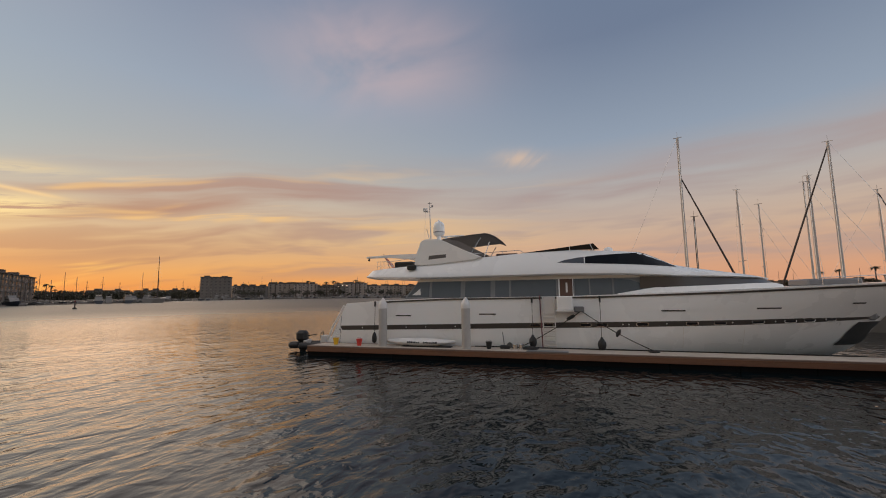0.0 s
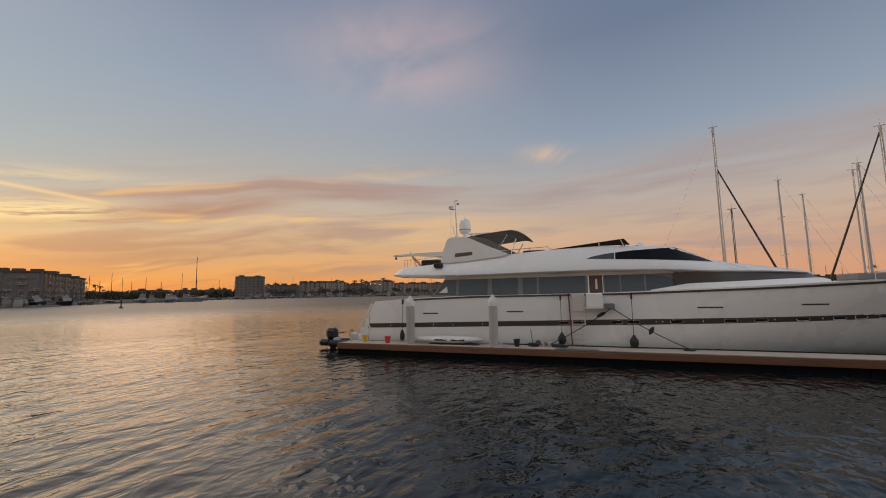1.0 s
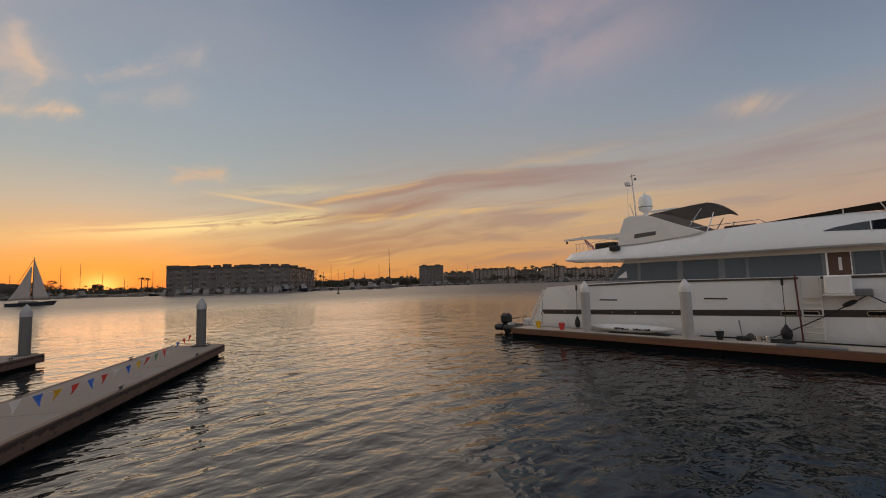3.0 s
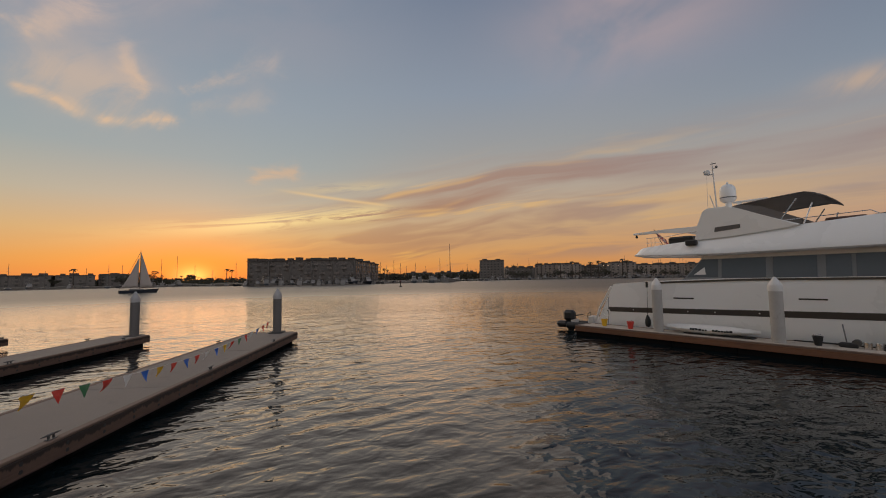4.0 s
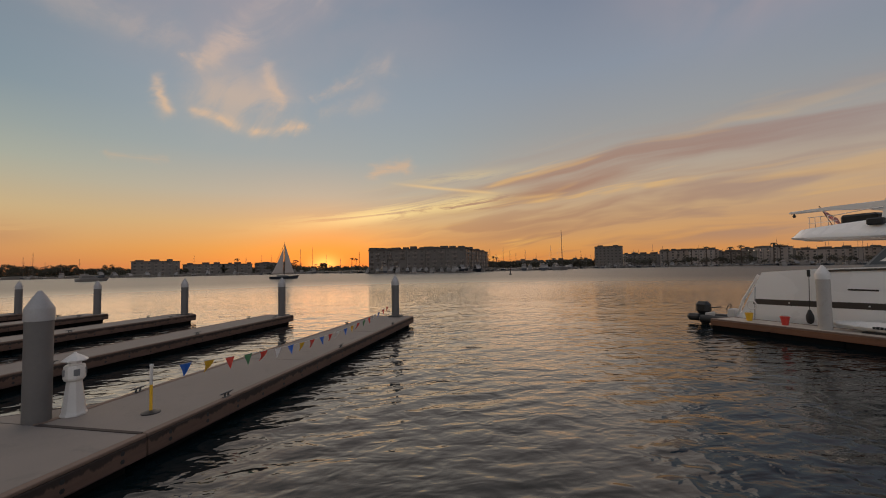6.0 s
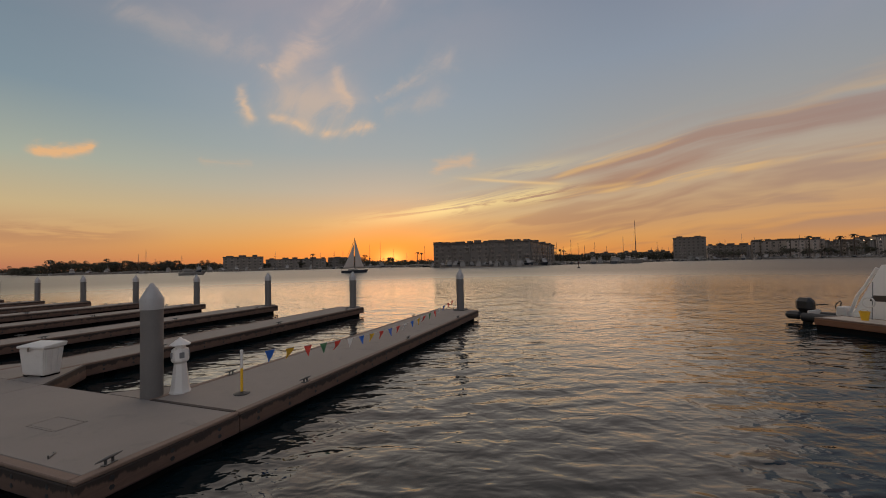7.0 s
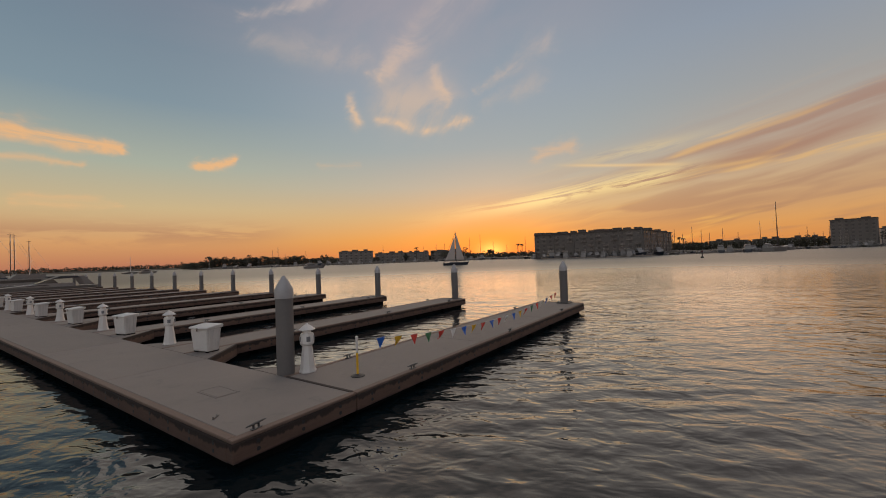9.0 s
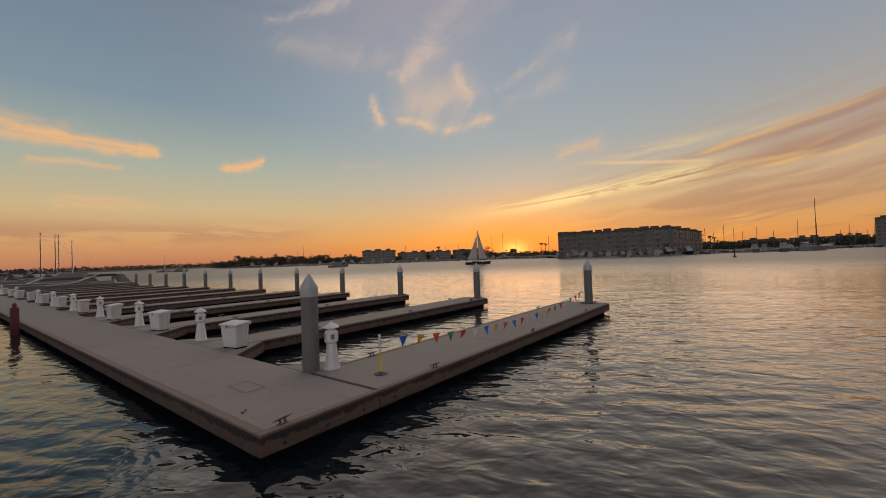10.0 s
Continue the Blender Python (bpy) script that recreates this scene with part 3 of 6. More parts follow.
part("rim", frame_bm, CONCRETE, hatch)


def make_pile(m, height, radius=0.2, label="round concrete pile coloured dark as in backlight, pale pointed cap", guide=True, pale=False):
    p = thing("pile", m, label, "pile", "dock piles")
    part("shaft", lathe([(radius, -2.5), (radius, height - 0.54), (radius * 0.98, height - 0.52)], 20), PALE_PILE if pale else BACKLIT_PILE, p, smooth=True)
    part("cap", lathe([(radius + 0.012, height - 0.54), (radius + 0.014, height - 0.33), (radius + 0.002, height - 0.30), (radius * 0.55, height - 0.13), (0.03, height), (0.01, height)], 20), CAP if pale else BACKLIT_CAP, p, "pale pointed plastic cap", smooth=True)
    if guide:
        bm = bmesh.new()
        s = radius + 0.06
        for lo, hi in (((-s - 0.06, -s - 0.06, 0.502), (s + 0.06, -s, 0.57)), ((-s - 0.06, s, 0.502), (s + 0.06, s + 0.06, 0.57)), ((-s - 0.06, -s + 0.001, 0.502), (-s, s - 0.001, 0.57)), ((s, -s + 0.001, 0.502), (s + 0.06, s - 0.001, 0.57))):
            add_box(bm, lo, hi, 0.006)
        part("guide_frame", bm, IRON, p, "dark iron pile guide")
    return p


near_pile = make_pile(DOCK @ Matrix.Translation((2.62, 2.55, 0)), 2.82, guide=False)
tip_pile = make_pile(DOCK @ Matrix.Translation((18.0, 0.92, 0)), 2.74)
for k, mid in enumerate(FINGER_B):
    copy_thing(tip_pile, DOCK @ Matrix.Translation((TIP, mid - 0.12, -0.04 + 0.03 * math.sin(k * 2.1))))


def make_pedestal(m):
    """A power pedestal in the shape of a small lighthouse."""
    p = thing("power_pedestal", m, "white lighthouse-shaped power pedestal on the dock", "power pedestal", "power pedestals")
    part("base", lathe([(0.205, 0.0), (0.205, 0.03), (0.19, 0.05), (0.18, 0.08), (0.115, 0.62)], 8), PLASTIC, p)
    part("head", lathe([(0.12, 0.62), (0.155, 0.65), (0.17, 0.69), (0.16, 0.90), (0.14, 0.92)], 8), PLASTIC, p)
    for k in range(4):
        a = radians(45 + 90 * k)
        sock = bmesh.new()
        add_box(sock, (-0.045, -0.02, -0.06), (0.045, 0.02, 0.06), 0.008, Matrix.Translation((0.152 * math.cos(a), 0.152 * math.sin(a), 0.79)) @ pose(0, 0, 0, 0, 0, 45 + 90 * k + 90))
        part("socket_cover", sock, MULLION, p, "dark socket cover")
    part("lamp", lathe([(0.10, 0.92), (0.10, 1.0)], 8), CAP, p)
    part("roof", lathe([(0.195, 0.99), (0.20, 1.01), (0.11, 1.08), (0.04, 1.12), (0.02, 1.15)], 8), PLASTIC, p)
    return p


def make_dock_box(m):
    b = thing("dock_box", m, "white moulded dock storage box with ribbed ends and sloping lid", "storage box", "dock boxes")
    body = bmesh.new()
    base = [(-0.27, -0.38), (0.27, -0.38), (0.27, 0.38), (-0.27, 0.38)]
    low = [body.verts.new((x * 0.80, y * 0.84, 0.03)) for x, y in base]
    high = [body.verts.new((x, y, 0.62)) for x, y in base]
    body.faces.new(low), body.faces.new(high)
    for k in range(4):
        body.faces.new((low[k], low[(k + 1) % 4], high[(k + 1) % 4], high[k]))
    bmesh.ops.bevel(body, geom=list(body.edges), offset=0.025, segments=2, affect="EDGES")
    part("body", body, PLASTIC, b)
    for sy in (-1, 1):
        for k in range(3):
            x = -0.15 + 0.15 * k
            rib = bmesh.new()
            ring = [(x * 0.85 - 0.032, sy * 0.330, 0.06), (x * 0.85 + 0.032, sy * 0.330, 0.06), (x + 0.042, sy * 0.396, 0.60), (x - 0.042, sy * 0.396, 0.60)]
            a = [rib.verts.new(q) for q in ring]
            c = [rib.verts.new((q[0], q[1] - sy * 0.03, q[2])) for q in ring]
            rib.faces.new(a), rib.faces.new(c)
            for i in range(4):
                rib.faces.new((a[i], a[(i + 1) % 4], c[(i + 1) % 4], c[i]))
            part("rib", rib, PLASTIC, b)
    lid = plate([(-0.30, 0.625), (0.29, 0.625), (0.33, 0.70), (0.31, 0.725), (-0.29, 0.675), (-0.31, 0.66)], -0.41, 0.41, 0.01)
    part("lid", lid, PLASTIC, b, smooth=True)
    part("hasp", box((-0.335, -0.03, 0.57), (-0.313, 0.03, 0.66), 0.004), STEEL, b)
    b.scale = (0.88, 1.04, 1.13)
    for y in (-0.31, 0.21):
        part("foot", box((-0.21, y, 0.0), (0.21, y + 0.1, 0.029)), FLOAT, b)
    return b


first_pedestal = make_pedestal(DOCK @ pose(3.0, 2.24, 0.5, 0, 0, 20))
first_box = make_dock_box(DOCK @ pose(2.95, 7.14, 0.5, 0, 0, 10))
for k, mid in enumerate(FINGER_B):
    if k:
        copy_thing(first_box, DOCK @ pose(2.95, mid - 0.96, 0.5, 0, 0, 6 + 4 * math.sin(k * 1.7)))
    if k < 5 or k % 2:
        copy_thing(first_pedestal, DOCK @ pose(2.9, mid + 1.5, 0.5, 0, 0, 20 + 9 * k))


def make_cleat(m):
    c = thing("dock_cleat", m, "dark galvanised mooring cleat bolted to the dock", "cleat", "dock cleats")
    part("base_plate", box((-0.09, -0.04, 0.0), (0.09, 0.04, 0.015), 0.004), IRON, c)
    for sx in (-0.05, 0.05):
        part("post", rod((sx, 0, 0.012), (sx, 0, 0.075), 0.018), IRON, c)
    part("horn_bar", lathe([(0.008, -0.19), (0.016, -0.12), (0.022, 0), (0.016, 0.12), (0.008, 0.19)], 8, pose(0, 0, 0.085, 0, 90, 0)), IRON, c, smooth=True)
    return c


first_cleat = make_cleat(DOCK @ pose(0.46, 0.14, 0.506, 0, 0, 12))
spots = [(4.35, 0.10), (9.6, 0.06), (15.0, 0.06), (4.35, 2.32), (9.6, 2.36), (15.0, 2.36)]
for mid in FINGER_B[:8]:
    for x in (6.2, 11.5, 16.8):
        spots += [(x, mid - 0.66), (x, mid + 0.93)]
for k, (x, y) in enumerate(spots):
    copy_thing(first_cleat, DOCK @ pose(x, y, 0.506, 0, 0, 5 * math.sin(k * 2.3)))
small = thing("deck_ring", DOCK @ pose(0.35, 1.2, 0.5, 0, 0, 40), "small dark mooring ring lying on the walkway", "mooring ring")
part("staple", add_rod(add_rod(rod((-0.09, 0, 0.012), (0.09, 0.0, 0.012), 0.010), (-0.09, 0, 0.0), (-0.09, 0, 0.05), 0.010), (0.09, 0, 0.0), (0.09, 0.03, 0.02), 0.010), IRON, small)

# short stanchion that carries the pennants
FLAG_POST = (3.3, 0.85)
post = thing("stanchion", DOCK @ pose(*FLAG_POST, 0.5), "short yellow and white stanchion on a dark round base", "stanchion")
part("foot", lathe([(0.16, 0.0), (0.16, 0.015), (0.05, 0.05), (0.03, 0.05)], 16), RUBBER, post)
part("lower_tube", rod((0, 0, 0.05), (0, 0, 0.52), 0.026), YELLOW, post, "yellow tube")
part("upper_tube", rod((0, 0, 0.52), (0, 0, 0.86), 0.027), PLASTIC, post, "white tube")
part("top_cap", lathe([(0.034, 0.86), (0.034, 0.885), (0.012, 0.90)], 10), PLASTIC, post)

flags = thing("pennant_string", DOCK, "string of small red blue yellow green and white pennants", "bunting")
line = hang((FLAG_POST[0], FLAG_POST[1], 1.34), (17.85, 1.12, 1.18), 0.50, 40)
part("cord", tube(line, 0.006, 5), PALE_ROPE, flags)
order = "bytgrwbytbrwbytgrwbtr"
paint = {"b": BLUE, "y": YELLOW, "r": RED, "g": GREEN, "w": CAP, "t": RED}
for k, c in enumerate(order):
    t = 0.055 + 0.90 * k / (len(order) - 1)
    p = line[0].lerp(line[-1], t) - Vector((0, 0, 0.50 * 4 * t * (1 - t)))
    blow = 0.10 * math.sin(k * 1.9) + 0.05
    rows = []
    for i in range(5):
        s = i / 4
        half = 0.15 * (1 - s) + 0.004
        rows.append([p + Vector((-half, blow * s * s, -0.27 * s)), p + Vector((0, blow * s * s + 0.02 * math.sin(k + i), -0.27 * s)), p + Vector((half, blow * s * s, -0.27 * s))])
    flag = part("pennant", grid(rows), paint[c], flags)
    flag.modifiers.new("thick", "SOLIDIFY").thickness = 0.003

red_post = thing("edge_post", DOCK @ pose(-0.32, 23.7, 0.0), "short maroon painted post in the water at the walkway edge", "post")
part("body", box((-0.16, -0.16, -1.4), (0.16, 0.16, 1.36), 0.02), MAROON, red_post)
part("top", lathe([(0.09, 1.36), (0.09, 1.52), (0.03, 1.60)], 8), MAROON, red_post)


# ---- the white motor yacht and its dock ----
# x along the dock from its end, y away from the open water, z up
BERTH = pose(-7.15, 21.6, 0, 0, 0, -17.32)
MID = 4.9  # the yacht's centre line

dock_piece("yacht_dock", BERTH, 0.0, 46.0, 0.0, 1.5, "pale concrete dock with red-brown timber walers beside the yacht", wood=RED_WALER, edges="lrb", group="", low=0.21, inset=0.05, deck=PALE_DECK, bolted=False)
for x, y in ((4.05, 0.62), (8.45, 0.55)):
    make_pile(BERTH @ Matrix.Translation((x, y, 0)), 2.94, 0.215, "pale round concrete pile with a white pointed cap", guide=False, pale=True)

yacht = thing("motor_yacht", BERTH, "large white motor yacht with a dark stripe moored alongside", "yacht")


def sheer(x):
    return curve(x, (0, 2.62), (1.1, 2.62), (3.4, 2.78), (6.3, 2.88), (13, 2.92), (18, 3.06), (22, 3.22), (26, 3.36), (29.5, 3.5))


def hull_point(p, t, side, out=0.0):
    """p runs from the transom to the stem, t from the keel line up to the sheer."""
    aft = -0.25 + 0.56 * (t * 3.0 - 0.3) * (1 if t > 0.35 else 0.6)
    aft = max(aft, 0.0)
    bow = curve(t, (0, 22.6), (0.12, 24.3), (0.2, 25.1), (0.27, 25.55), (0.35, 25.9), (0.45, 26.15), (0.64, 26.85), (0.8, 27.7), (1.0, 28.8))
    x = aft + (bow - aft) * p
    z = -0.45 + (sheer(x) + 0.45) * t
    full = 3.28 - 0.35 * (1 - t) ** 2
    start = 0.50 + 0.08 * t
    q = max(0.0, (p - start) / (1 - start))
    taper = (1 - q ** (1.75 + 0.9 * t)) ** (1.0 - 0.22 * t)
    stern = 1 - 0.04 * max(0.0, 1 - p / 0.15) ** 2
    half = full * max(taper, 0.0) * stern
    return Vector((x, MID + side * (half + out), z))


def hull_height(p, z, side, out=0.0):
    """The hull's side at a height above the water."""
    lo, hi = 0.0, 1.0
    for _ in range(18):
        t = (lo + hi) / 2
        if hull_point(p, t, side).z < z:
            lo = t
        else:
            hi = t
    return hull_point(p, t, side, out)


def hull_x(x, z, side=-1, out=0.0):
    """The hull's side at a place along the boat and a height."""
    lo, hi = 0.0, 1.0
    for _ in range(18):
        p = (lo + hi) / 2
        if hull_height(p, z, side).x < x:
            lo = p
        else:
            hi = p
    return hull_height(p, z, side, out)


STEPS = 64
rows = []
for i in range(STEPS + 1):
    p = i / STEPS
    ts_ = [0, 0.08, 0.15, 0.22, 0.3, 0.4, 0.5, 0.6, 0.7, 0.8, 0.9, 1.0]
    rows.append([hull_point(p, t, -1) for t in ts_] + [hull_point(p, t, 1) for t in reversed(ts_)])
bm = grid(rows)
bm.faces.new([v for v in bm.verts[:]][:24]) if bm.verts.ensure_lookup_table() is None else None
part("hull", bm, GEL, yacht, "glossy white hull", smooth=True)


def band(z0, z1, p0, p1, out, n=60):
    both = bmesh.new()
    for side in (-1, 1):
        rows = []
        for i in range(n + 1):
            p = p0 + (p1 - p0) * i / n
            x = hull_point(p, 0.6, side).x
            a, b = z0(x), z1(x)
            rows.append([hull_height(p, a, side, 0.0), hull_height(p, a, side, out), hull_height(p, b, side, out), hull_height(p, b, side, 0.0)])
        piece = grid(rows)
        me = bpy.data.meshes.new("tmp")
        piece.to_mesh(me)
        piece.free()
        both.from_mesh(me)
        bpy.data.meshes.remove(me)
    return both


def stripe_low(x):
    return curve(x, (0, 1.14), (13, 1.44), (22, 1.66), (27, 1.82))


def stripe_high(x):
    return curve(x, (0, 1.38), (13, 1.70), (22, 1.87), (27, 1.99))


part("hull_stripe", band(stripe_low, stripe_high, 0.012, 0.985, 0.008), STRIPE, yacht, "dark brown stripe along the hull")
part("rub_rail", band(lambda x: sheer(x) - 0.10, lambda x: sheer(x) - 0.015, 0.09, 0.995, 0.035), STRIPE, yacht, "thin dark rail under the bulwark edge")
part("boot_stripe", band(lambda x: 0.02, lambda x: 0.12, 0.01, 0.97, 0.006), STRIPE, yacht, "dark waterline stripe")
# deck inside the bulwarks
rows = []
for i in range(STEPS + 1):
    p = i / STEPS
    a, b = hull_point(p, 1.0, -1), hull_point(p, 1.0, 1)
    drop = Vector((0, 0, 0.035 if i < 4 else 0.05))
    rows.append([a - drop, a.lerp(b, 0.5) - drop * 0.4, b - drop])
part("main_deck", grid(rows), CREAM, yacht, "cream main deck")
part("swim_platform", slab([(-0.55, 2.0), (0.6, 1.75), (0.6, 8.05), (-0.55, 7.8), (-0.75, 7.2), (-0.75, 2.6)], 0.42, 0.62, 0.03), GEL, yacht, "white swim platform")
part("transom_rail", tube([Vector((0.05, 1.9, 0.62)), Vector((0.35, 1.86, 1.35)), Vector((0.62, 1.86, 1.75)), Vector((1.05, 1.86, 2.5))], 0.065, 8), CAP, yacht, "bright white curved rail at the transom")

for x in (17.95, 20.4):
    part("hull_seam", grid([[hull_x(x, z, -1, 0.003), hull_x(x + 0.012, z, -1, 0.003)] for z in (0.5, 0.9, 1.3, 1.55)]), CREAM, yacht)
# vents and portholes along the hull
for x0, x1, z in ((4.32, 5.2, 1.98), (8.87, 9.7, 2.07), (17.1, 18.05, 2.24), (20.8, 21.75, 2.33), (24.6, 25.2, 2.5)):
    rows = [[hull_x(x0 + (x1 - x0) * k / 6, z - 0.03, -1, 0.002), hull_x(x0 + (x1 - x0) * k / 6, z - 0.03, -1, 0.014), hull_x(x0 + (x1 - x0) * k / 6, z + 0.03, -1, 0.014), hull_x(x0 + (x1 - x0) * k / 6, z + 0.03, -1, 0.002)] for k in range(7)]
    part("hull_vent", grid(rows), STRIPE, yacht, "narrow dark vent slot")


def porthole(x, long=True):
    z = (stripe_low(x) + stripe_high(x)) / 2
    c = hull_x(x, z, -1, 0.010)
    d = hull_x(x + 0.2, (stripe_low(x + 0.2) + stripe_high(x + 0.2)) / 2, -1, 0.010)
    along = (d - c).normalized()
    m = Matrix.Translation(c) @ Matrix((along, Vector((-along.y, along.x, 0)).normalized(), (0, 0, 1))).transposed().to_4x4()
    if not long:
        part("deck_light", lathe([(0.028, -0.01), (0.028, 0.012), (0.012, 0.02)], 8, m @ pose(0, 0, 0, 90, 0, 0)), CAP, yacht, "small round pale light")
        return
    ring, pane = bmesh.new(), bmesh.new()
    outer, inner = [], []
    for k in range(20):
        a = 2 * math.pi * k / 20
        sx = 0.17 if math.cos(a) > 0 else -0.17
        outer.append((sx + 0.085 * math.cos(a), 0.085 * math.sin(a)))
        inner.append((sx + 0.065 * math.cos(a), 0.065 * math.sin(a)))
    for y0, y1 in ((0.004, -0.016),):
        rows = [[m @ Vector((a[0], y0, a[1])), m @ Vector((a[0], y1, a[1])), m @ Vector((b[0], y1, b[1])), m @ Vector((b[0], y0, b[1]))] for a, b in zip(outer + outer[:1], inner + inner[:1])]
    frame_ = part("porthole", grid(rows), STEEL, yacht, "oval porthole with a bright rim", smooth=True)
    bmg = plate(inner, -0.006, 0.004)
    bmesh.ops.transform(bmg, matrix=m, verts=bmg.verts)
    part("pane", bmg, BLACKGLASS, frame_)


for x in (11.6, 12.2, 13.9, 14.6, 16.3, 18.3, 19.4, 20.9, 22.2, 23.0, 23.9):
    porthole(x)
for x in (2.3, 4.9, 6.0, 7.6, 15.5, 15.75, 17.3, 19.9, 21.6):
    porthole(x, False)

# saloon: side walls with smoked glass
SIDE = 2.25


def lean(bm):
    """Leans side walls inwards towards their top."""
    for v in bm.verts:
        v.co.y += (0.16 if v.co.y < MID else -0.16) * (v.co.z - 2.9)
    return bm


house = bmesh.new()
outline = [(4.35, 2.6), (5.45, 3.95), (16.8, 3.93), (17.2, 2.6)]
house = plate(outline, SIDE, 2 * MID - SIDE, 0.02)
part("saloon", lean(house), MULLION, yacht, "grey window surround of the saloon")
panes = ((6.15, 7.75), (8.0, 9.35), (9.6, 10.3), (10.42, 12.62), (13.5, 14.15), (14.22, 15.2), (15.28, 16.5))
for k, (x0, x1) in enumerate(panes):
    for y0, y1 in ((SIDE - 0.012, SIDE + 0.02), (2 * MID - SIDE - 0.02, 2 * MID - SIDE + 0.012)):
        hi0, hi1 = 3.74, 3.74
        if x1 > 15.5:
            ring = [(x0, 2.93), (x1 - 0.5, 2.96), (x1, 3.22), (x1 + 0.05, 3.45), (x1 - 0.5, 3.66), (x0, 3.74)]
        else:
            ring = [(x0, 2.9), (x1, 2.9), (x1, hi1), (x0, hi0)]
        part("window_pane", lean(plate(ring, y0, y1)), TINT, yacht)
part("quarter_window", lean(plate([(4.72, 2.93), (6.0, 2.93), (6.0, 3.74), (5.35, 3.74)], SIDE - 0.010, SIDE + 0.02)), TINT, yacht)
part("quarter_badge", lean(plate([(5.02, 3.05), (5.52, 3.05), (5.47, 3.40)], SIDE - 0.018, SIDE - 0.011)), CAP, yacht, "pale triangular shape on the quarter window")
# side door standing open
door = part("side_door", lean(plate([(12.80, 2.72), (13.40, 2.72), (13.40, 3.76), (12.80, 3.76)], SIDE - 0.03, SIDE + 0.02)), TEAK, yacht, "dark open side door with a pale frame")
ring = bmesh.new()
for lo, hi in (((12.74, SIDE - 0.05, 2.72), (12.80, SIDE + 0.02, 3.80)), ((13.40, SIDE - 0.05, 2.72), (13.43, SIDE + 0.02, 3.80)), ((12.801, SIDE - 0.05, 3.762), (13.399, SIDE + 0.02, 3.80))):
    add_box(ring, lo, hi, 0.005)
part("door_frame", lean(ring), GEL, door)
# pale colour stands in for the lit strip inside the doorway
part("door_light", lean(box((13.08, SIDE - 0.036, 3.10), (13.17, SIDE - 0.031, 3.58))), CAP, door, "pale narrow strip for the lit gap in the door")
# dark band that runs on forward over the side deck
fore = bmesh.new()
for side in (-1, 1):
    y = lambda x: MID + side * (MID - SIDE - 0.05 - max(0, x - 16.6) ** 1.6 * 0.055)
    rows = []
    for k in range(25):
        x = 16.4 + 5.5 * k / 24
        lo, hi = sheer(x) + curve(x, (16.4, 0.24), (18, 0.255), (22, 0.215)), curve(x, (16.4, 3.80), (18.0, 3.77), (20, 3.73), (21.9, 3.63))
        rows.append([(x, y(x) + side * 0.02, lo), (x, y(x) + side * 0.06, lo), (x, MID + side * min(abs(y(x) - MID) + 0.06, curve(x, (15.5, 2.95), (18, 2.55), (20, 2.0), (21.5, 1.3), (22.3, 0.5))), hi)])
    piece = grid(rows)
    me = bpy.data.meshes.new("tmp")
    piece.to_mesh(me)
    piece.free()
    fore.from_mesh(me)
    bpy.data.meshes.remove(me)
part("fore_band", fore, STRIPE, yacht, "tapering grey band towards the bow", smooth=True)
# white coaming under the band
coam = bmesh.new()
for side in (-1, 1):
    rows = []
    for k in range(31):
        x = 15.4 + 6.9 * k / 30
        half = MID - SIDE + 0.12 - max(0, x - 16.0) ** 1.6 * 0.055
        top = sheer(x) + curve(x, (15.2, 0.0), (17.0, 0.25), (21.9, 0.22), (22.3, 0.10))
        rows.append([(x, MID + side * (half + 0.12), sheer(x) - 0.06), (x, MID + side * (half + 0.02), top), (x, MID + side * (half - 0.5), top + 0.02), (x, MID, top + 0.04)])
    piece = grid(rows)
    me = bpy.data.meshes.new("tmp")
    piece.to_mesh(me)
    piece.free()
    coam.from_mesh(me)
    bpy.data.meshes.remove(me)
part("fore_coaming", coam, GEL, yacht, "white coaming on the foredeck", smooth=True)


# upper deck and wheelhouse shell
def shell_rim(x):
    return curve(x, (1.75, 0.9), (1.95, 2.2), (2.6, 2.75), (5.0, 3.05), (15.5, 3.05), (18, 2.65), (20, 2.1), (21.5, 1.4), (22.3, 0.6))


def shell_low(x):
    return curve(x, (1.75, 4.10), (4.5, 3.97), (6.3, 3.93), (13, 3.97), (16.0, 3.90), (18.0, 3.77), (20.0, 3.72), (22.3, 3.60))


def shell_top(x):
    return curve(x, (1.75, 4.10), (2.1, 4.30), (2.45, 4.46), (3.2, 4.54), (5.5, 4.70), (7.5, 4.88), (9, 5.00), (11, 5.12), (13.5, 5.20), (15.0, 5.10), (16.6, 5.00), (17.2, 4.74), (18.0, 4.36), (19.0, 4.18), (20.6, 3.94), (22.3, 3.70))


def shell_side(x):
    """The outline of one side, from the lip to the top edge, as (half breadth, z)."""
    rim, lo, top = shell_rim(x), shell_low(x), shell_top(x)
    tuck = curve(x, (1.75, 0.15), (6, 0.45), (12, 0.5), (16, 0.75), (19, 0.9), (22.3, 0.4))
    knee = lo + min(0.55 * (top - lo), curve(x, (1.75, 0.22), (6, 0.30), (13, 0.36), (16, 0.36), (18, 0.22)))
    return [(rim - 0.55 * min(1, rim / 3), lo - 0.03), (rim - 0.08, lo), (rim, lo + 0.05), (rim - 0.02, lo + 0.5 * (knee - lo)), (rim - 0.10, knee), (rim - 0.10 - tuck * 0.7, top - 0.07), (rim - 0.10 - tuck * 0.85, top - 0.015), (max(rim - 0.10 - tuck, 0.0), top)]


